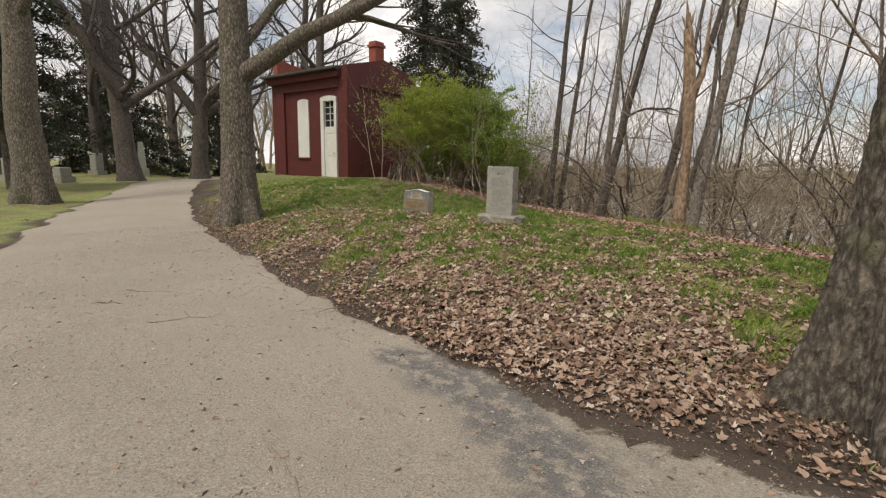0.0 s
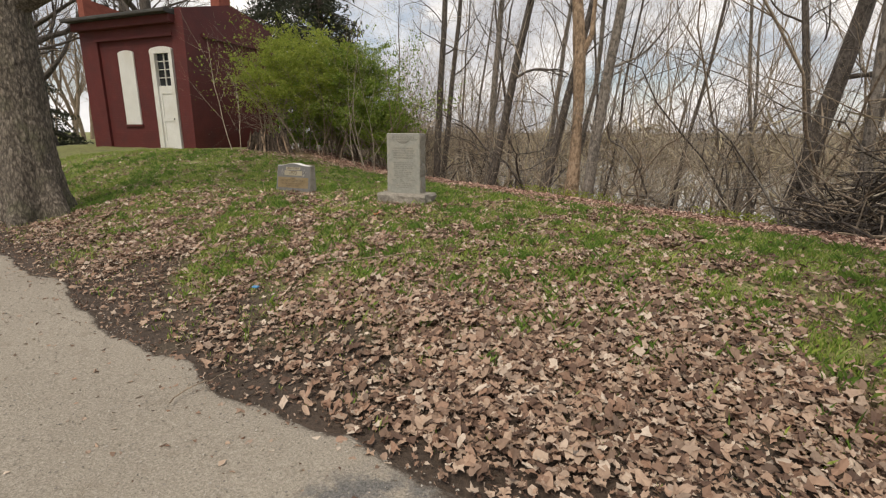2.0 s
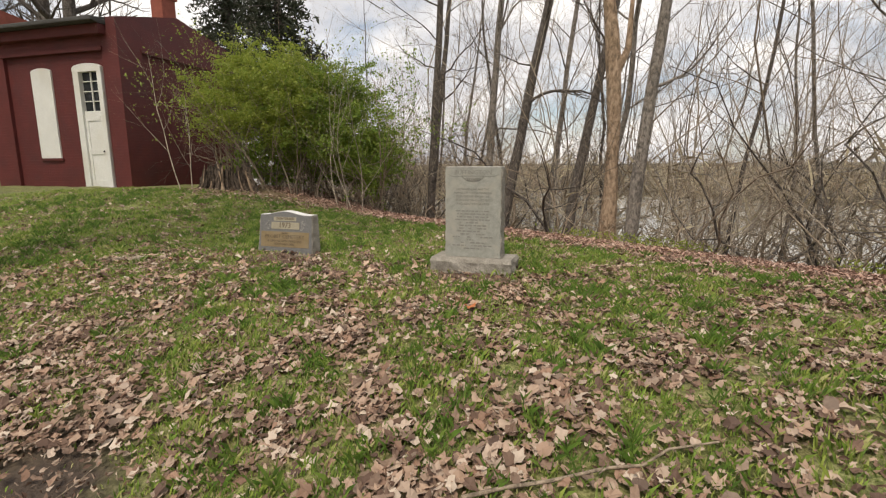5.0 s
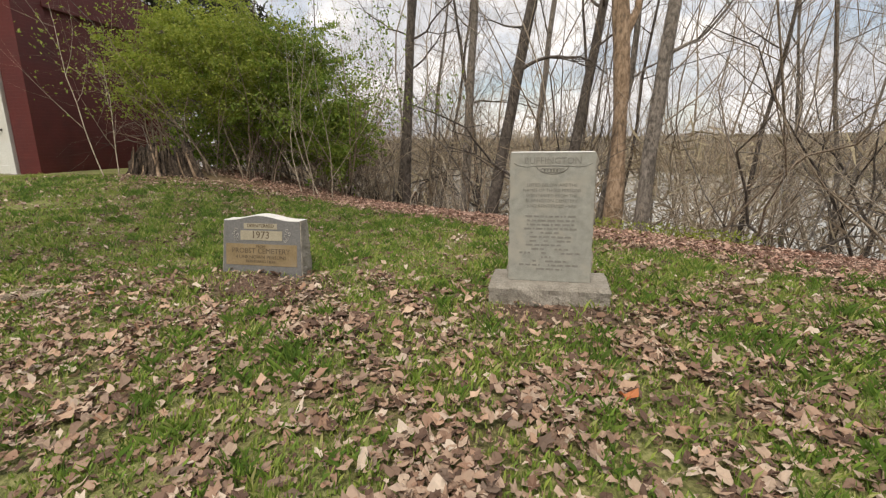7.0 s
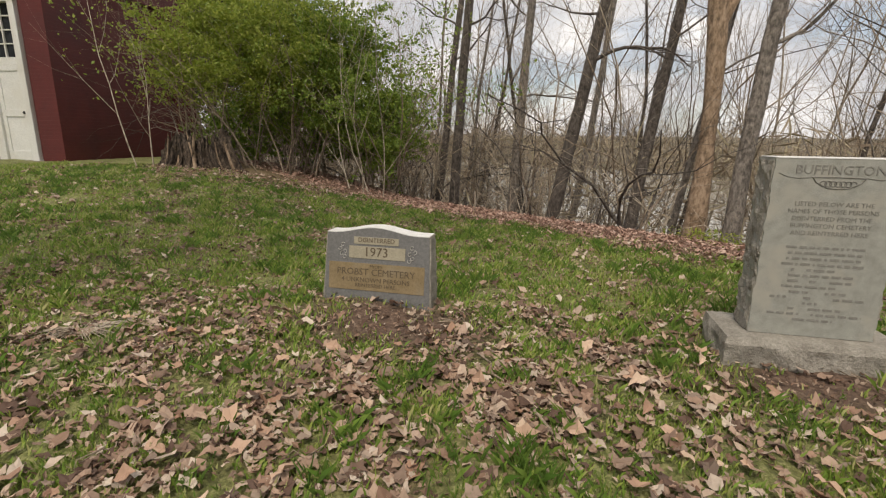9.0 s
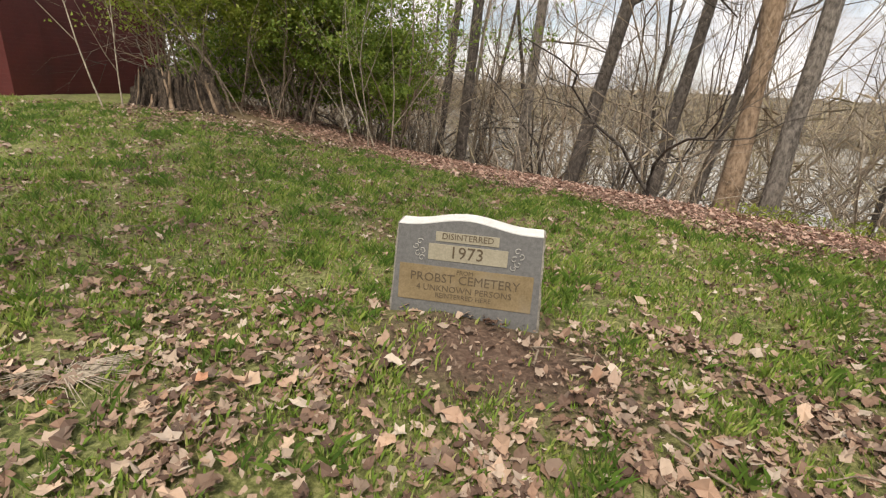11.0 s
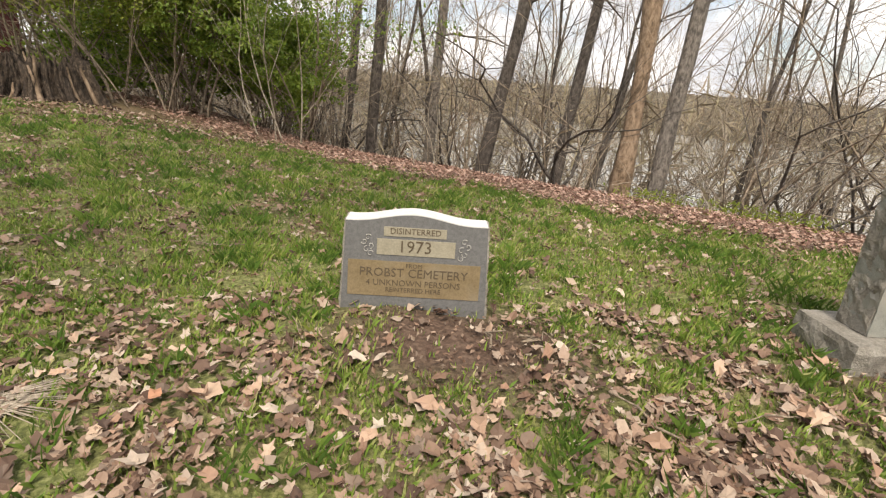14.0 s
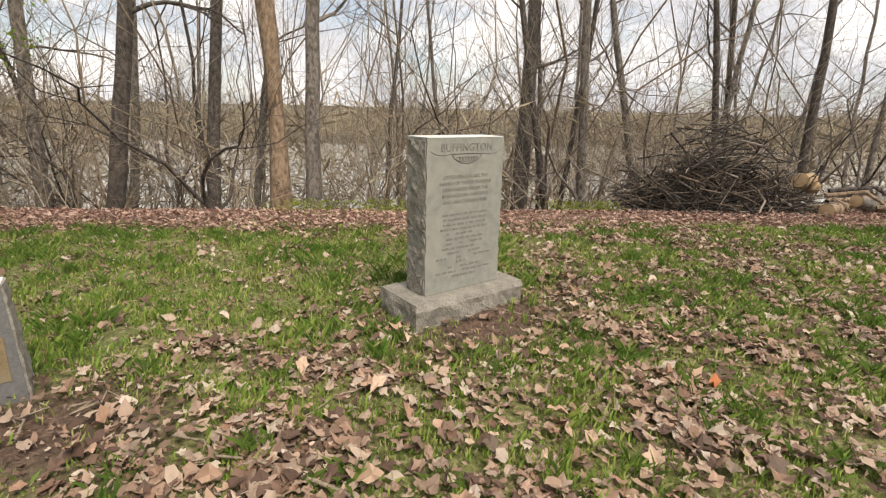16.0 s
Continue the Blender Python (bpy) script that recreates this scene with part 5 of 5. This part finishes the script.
# ---- conifers ----
def conifer(x, y, tall, wide, seed, label, low=0.06):
    rng = np.random.default_rng(seed)
    t = thing("conifer", (x, y, ground_z(x, y)), label, "conifer", "dark evergreens")
    tb = Tubes()
    tb.add([(0, 0, -0.3), (0, 0, tall * 0.5), (0, 0, tall)], [tall * 0.018, tall * 0.011, 0.02], 9)
    cs = []
    tiers = int(tall * 2.2)
    for k in range(tiers):
        f = low + (1 - low) * k / tiers
        z = tall * f
        reach = wide * (1 - f) ** 0.8 + 0.3
        for b in range(6):
            a = rng.uniform(0, 6.283)
            ln = reach * rng.uniform(0.6, 1.1)
            s = np.linspace(0, 1, 6)[:, None]
            pts = np.array([[0, 0, z]]) + s * ln * np.array([[math.cos(a), math.sin(a), 0]]) + np.concatenate([np.zeros((6, 2)), -0.28 * ln * s ** 1.5], 1)
            tb.add(pts, np.linspace(0.035, 0.008, 6), 4)
            m = int(34 * ln)
            u = rng.random((m, 1)) ** 0.7
            c = np.array([[0, 0, z]]) + u * ln * np.array([[math.cos(a), math.sin(a), 0]]) + np.concatenate([np.zeros((m, 2)), -0.28 * ln * u ** 1.5], 1)
            c += rng.normal(0, 1, (m, 3)) * np.array([0.16, 0.16, 0.12]) - np.array([0, 0, 0.12])
            cs.append(c)
    part_mesh("trunk", tb.mesh("trunk"), BARK_DARK, t)
    v, f = leaf_cloud(np.concatenate(cs), 0.3, rng, 0.3, 0.28)
    part_mesh("foliage", raw_mesh("foliage", v, f, False), NEEDLE, t)


for i, (px, py, tall, wide) in enumerate(((-11.4, 18.5, 15, 2.8), (-15.5, 20.5, 16, 3.2), (-19.5, 0.9, 13, 3.6), (-38, 4, 14, 4.5), (-44, 12, 14, 4.5))):
    conifer(px, py, tall, wide, 200 + i, "tall dark drooping spruce behind the brick house" if i < 2 else "tall dark evergreen in the graveyard", 0.2)
for i, (px, py) in enumerate(((-34, 11.0), (-31.5, 15.5), (-40, 8.5))):
    conifer(px, py, 7, 4.4, 220 + i, "broad low dark evergreen among the graves", 0.03)


# ---- far graves ----
def far_stone(x, y, w, tall, kind, seed):
    t = thing("headstone", (x, y, ground_z(x, y)), "weathered grey headstone on the far graveyard lawn", "gravestone", "far headstones", rz=seed * 17 % 40 - 60)
    if kind == 0:
        arc = [(-w / 2, -0.1), (w / 2, -0.1), (w / 2, tall * 0.8)] + [(w / 2 * math.cos(a), tall * 0.8 + tall * 0.2 * math.sin(a)) for a in np.linspace(0.2, math.pi - 0.2, 7)] + [(-w / 2, tall * 0.8)]
        part("slab", prism(arc, -0.11, 0.11), GRANITE, t)
    elif kind == 1:
        part("base", box(-w * 0.65, w * 0.65, -0.3, 0.3, -0.1, 0.28, 0.02), GRANITE_ROUGH, t)
        part("slab", box(-w / 2, w / 2, -0.2, 0.2, 0.281, tall, 0.05), GRANITE, t)
    else:
        part("base", box(-0.4, 0.4, -0.4, 0.4, -0.1, 0.5, 0.03), GRANITE_ROUGH, t)
        bm = bmesh.new()
        bmesh.ops.create_cone(bm, cap_ends=True, segments=4, radius1=0.36, radius2=0.2, depth=tall - 0.5, matrix=Matrix.Translation((0, 0, 0.5 + (tall - 0.5) / 2)) @ Matrix.Rotation(radians(45), 4, "Z"))
        part("obelisk", bm, GRANITE, t)


rng = np.random.default_rng(33)
for i in range(46):
    px = rng.uniform(-62, -20)
    py = rng.uniform(-12, 34)
    q = py - float(road_edge(px))
    if -5.5 < q < 1.5:
        continue
    far_stone(px, py, rng.uniform(0.5, 1.1), rng.uniform(0.7, 1.5) + (1.2 if i % 7 == 0 else 0), 2 if i % 7 == 0 else i % 2, i)


# ---- woods on the far shore ----
def far_woods():
    rng = np.random.default_rng(41)
    for lo, hi, count, tall in ((112, 135, 900, 9.3), (135, 300, 500, 10.5)):
        tb = Tubes()
        cs = []
        for _ in range(count):
            s = rng.uniform(-330, 330)
            d = rng.uniform(lo, hi)
            x, y = 0.5623 * d + 0.8272 * s + 0.5623 * 6.86, 0.8272 * d - 0.5623 * s + 0.8272 * 6.86
            z = ground_z(x, y)
            hgt = tall * rng.uniform(0.5, 1.15) * (1 + 0.25 * math.sin(s * 0.05) + 0.15 * math.sin(s * 0.31 + 1)) * (1.5 if rng.random() < 0.12 else 1.0)
            tb.add([(x, y, z - 1), (x + rng.normal(0, 0.4), y, z + hgt * 0.5), (x + rng.normal(0, 0.8), y, z + hgt)], [0.16, 0.11, 0.02], 4)
            m = 64
            c = np.array([x, y, z + hgt * 0.55]) + rng.normal(0, 1, (m, 3)) * np.array([1.9, 1.9, hgt * 0.24])
            cs.append(c)
        c = np.concatenate(cs)
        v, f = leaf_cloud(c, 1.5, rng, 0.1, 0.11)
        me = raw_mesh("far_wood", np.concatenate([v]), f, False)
        # river haze over the woods is only in this pale base colour
        me.materials.append(HAZED_TWIG)
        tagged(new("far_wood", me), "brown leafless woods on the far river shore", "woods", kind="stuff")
        me = tb.mesh("far_trunks")
        me.materials.append(BARK_GREY)
        tagged(new("far_trunks", me), "trunks of the woods on the far river shore", "woods", kind="stuff")


far_woods()


# ---- tree line behind the graveyard ----
def west_woods():
    rng = np.random.default_rng(43)
    tb = Tubes()
    for _ in range(150):
        a = rng.uniform(radians(118), radians(205))
        r = rng.uniform(45, 95)
        x, y = r * math.cos(a), r * math.sin(a)
        if bank(x, y) > -3:
            continue
        limb(tb, rng, (x, y, ground_z(x, y) - 0.3), (rng.normal(0, 0.1), rng.normal(0, 0.1), 1), rng.uniform(9, 16), rng.uniform(0.12, 0.28), 2, 0.2, 0.12, 5, 8, 0.8, 0.2)
    me = tb.mesh("far_trees")
    me.materials.append(TWIG)
    tagged(new("far_trees", me), "bare trees at the far end of the graveyard", "woods", kind="stuff")


west_woods()


# ---- small things on the lawn and the lane ----
def weeds(x, y, spread, count, seed):
    rng = np.random.default_rng(seed)
    t = thing("weeds", (x, y, ground_z(x, y)), "patch of bright green weeds at the bank edge", "weeds", "bank weeds", "stuff")
    px, py = rng.normal(0, spread, count), rng.normal(0, spread * 0.4, count) - 0.5 * rng.normal(0, spread * 0.2, count)
    c = np.stack([px, py, height(x + px, y + py) - ground_z(x, y) + rng.random(count) ** 2 * 0.2], -1)
    v, f = leaf_cloud(c, 0.06, rng, 0.2, 0.35)
    part_mesh("foliage", raw_mesh("foliage", v, f, False), LEAF_SPRING, t)


for i, (px, py, sp) in enumerate(((2.35, 6.95, 0.35), (2.9, 6.7, 0.3), (4.9, 5.7, 0.25), (5.3, 5.35, 0.25), (1.6, 7.6, 0.25))):
    weeds(px, py, sp, 420, 80 + i)


def stick(a, b, r, seed, label="thin dry fallen stick"):
    rng = np.random.default_rng(seed)
    k = 7
    s = np.linspace(0, 1, k)
    x = a[0] + (b[0] - a[0]) * s + np.r_[0, rng.normal(0, 0.02, k - 2), 0]
    y = a[1] + (b[1] - a[1]) * s + np.r_[0, rng.normal(0, 0.02, k - 2), 0]
    road_lift = np.where(y < road_edge(x), 0.05, 0.03)
    t = thing("stick", (a[0], a[1], ground_z(*a)), label, "stick", "fallen sticks")
    tb = Tubes()
    pts = np.stack([x - a[0], y - a[1], height(x, y) - ground_z(*a) + road_lift + 0.01 * rng.random(k)], -1)
    tb.add(pts, r * np.linspace(1, 0.5, k), 6)
    i = rng.integers(2, 5)
    tb.add([pts[i], pts[i] + np.array([rng.normal(0, 0.08), rng.normal(0, 0.08), 0.02])], [r * 0.6, r * 0.25], 5)
    part_mesh("twig", tb.mesh("twig"), TWIG, t)


rng = np.random.default_rng(90)
stick((-0.62, 2.35), (-0.95, 2.95), 0.007, 1)
stick((-1.35, 3.22), (-1.28, 3.42), 0.006, 2)
stick((-1.2, 3.34), (-1.05, 3.30), 0.006, 3)
stick((1.15, 0.35), (2.0, 0.75), 0.008, 4)
for i in range(34):
    px, py, an, ln = rng.uniform(-4, 6), rng.uniform(-4, 6), rng.uniform(0, 6.28), rng.uniform(0.12, 0.55)
    if bank(px, py) > -1 or abs(px + 1.66) < 0.5 and abs(py - 3.6) < 0.4 or abs(px - 0.6) < 0.7 and abs(py - 3.4) < 0.4:
        continue
    stick((px, py), (px + ln * math.cos(an), py + ln * math.sin(an)), rng.uniform(0.002, 0.0045), 10 + i)

# a tuft of dry straw and a scrap of litter
straw = thing("dry_tuft", (-2.98, 2.80, ground_z(-2.98, 2.80)), "clump of pale dry grass on the lawn", "dry grass", kind="stuff")
tb = Tubes()
for _ in range(150):
    a, o = rng.normal(0.6, 0.5) + 3.14 * (rng.random() < 0.3), rng.uniform(0.08, 0.24)
    tb.add([(rng.normal(0, 0.03), rng.normal(0, 0.03), 0), (0.5 * o * math.cos(a), 0.5 * o * math.sin(a), 0.04), (o * math.cos(a), o * math.sin(a), 0.022)], [0.002, 0.002, 0.001], 3)
part_mesh("straw", tb.mesh("straw"), TWIG_PALE, straw)
BLUE = surface("blue_scrap", (0.06, 0.22, 0.42), (0.12, 0.34, 0.58), 30, 0.4)
scrap = thing("litter_scrap", (0.93, -0.12, ground_z(0.93, -0.12) + 0.035), "small crumpled blue scrap among the leaves", "litter")
part("wrapper", box(-0.025, 0.025, -0.018, 0.018, 0, 0.012, 0.005), BLUE, scrap)

# single leaves nearest the walked line, as pieces of the ground
LEAF_ONE, _n, _l, _b = node_material("single_leaf", 0.75)
_oi = _n.new("ShaderNodeObjectInfo")
_c = ramp_node(_n, _l, _oi.outputs["Random"], [(0.0, (0.37, 0.22, 0.145)), (0.25, (0.54, 0.37, 0.265)), (0.45, (0.30, 0.165, 0.10)), (0.7, (0.64, 0.48, 0.355)), (0.97, (0.52, 0.34, 0.235)), (0.995, (0.50, 0.17, 0.06))])
_c = mix_node(_n, _l, 0.3, _c, mix_node(_n, _l, noise_node(_n, _l, 70, 4), (0.05, 0.03, 0.02), _c))
_l.new(_c, _b.inputs["Base Color"])
rng = np.random.default_rng(91)
shapes = []
for i in range(10):
    lx, ly, lz = dry_leaves(np.zeros(1), np.zeros(1), rng, 0.026, 0.055)
    me = raw_mesh("leaf", np.stack([lx, ly, lz], -1).reshape(-1, 3), leaf_faces(1), False)
    me.materials.append(LEAF_ONE)
    shapes.append(me)
made = 0
while made < 290:
    px, py = rng.uniform(-3.4, 1.8), rng.uniform(1.6, 3.3)
    if rng.random() > 0.25 + leafiness(px, py) or float(bare_soil(px, py)) > 0.6:
        continue
    ob = new("leaf", shapes[made % 10])
    ob.parent = ground
    ob.matrix_basis = pose(px, py, ground_z(px, py) + 0.03, rng.normal(0, 14), rng.normal(0, 14), rng.uniform(0, 360))
    made += 1
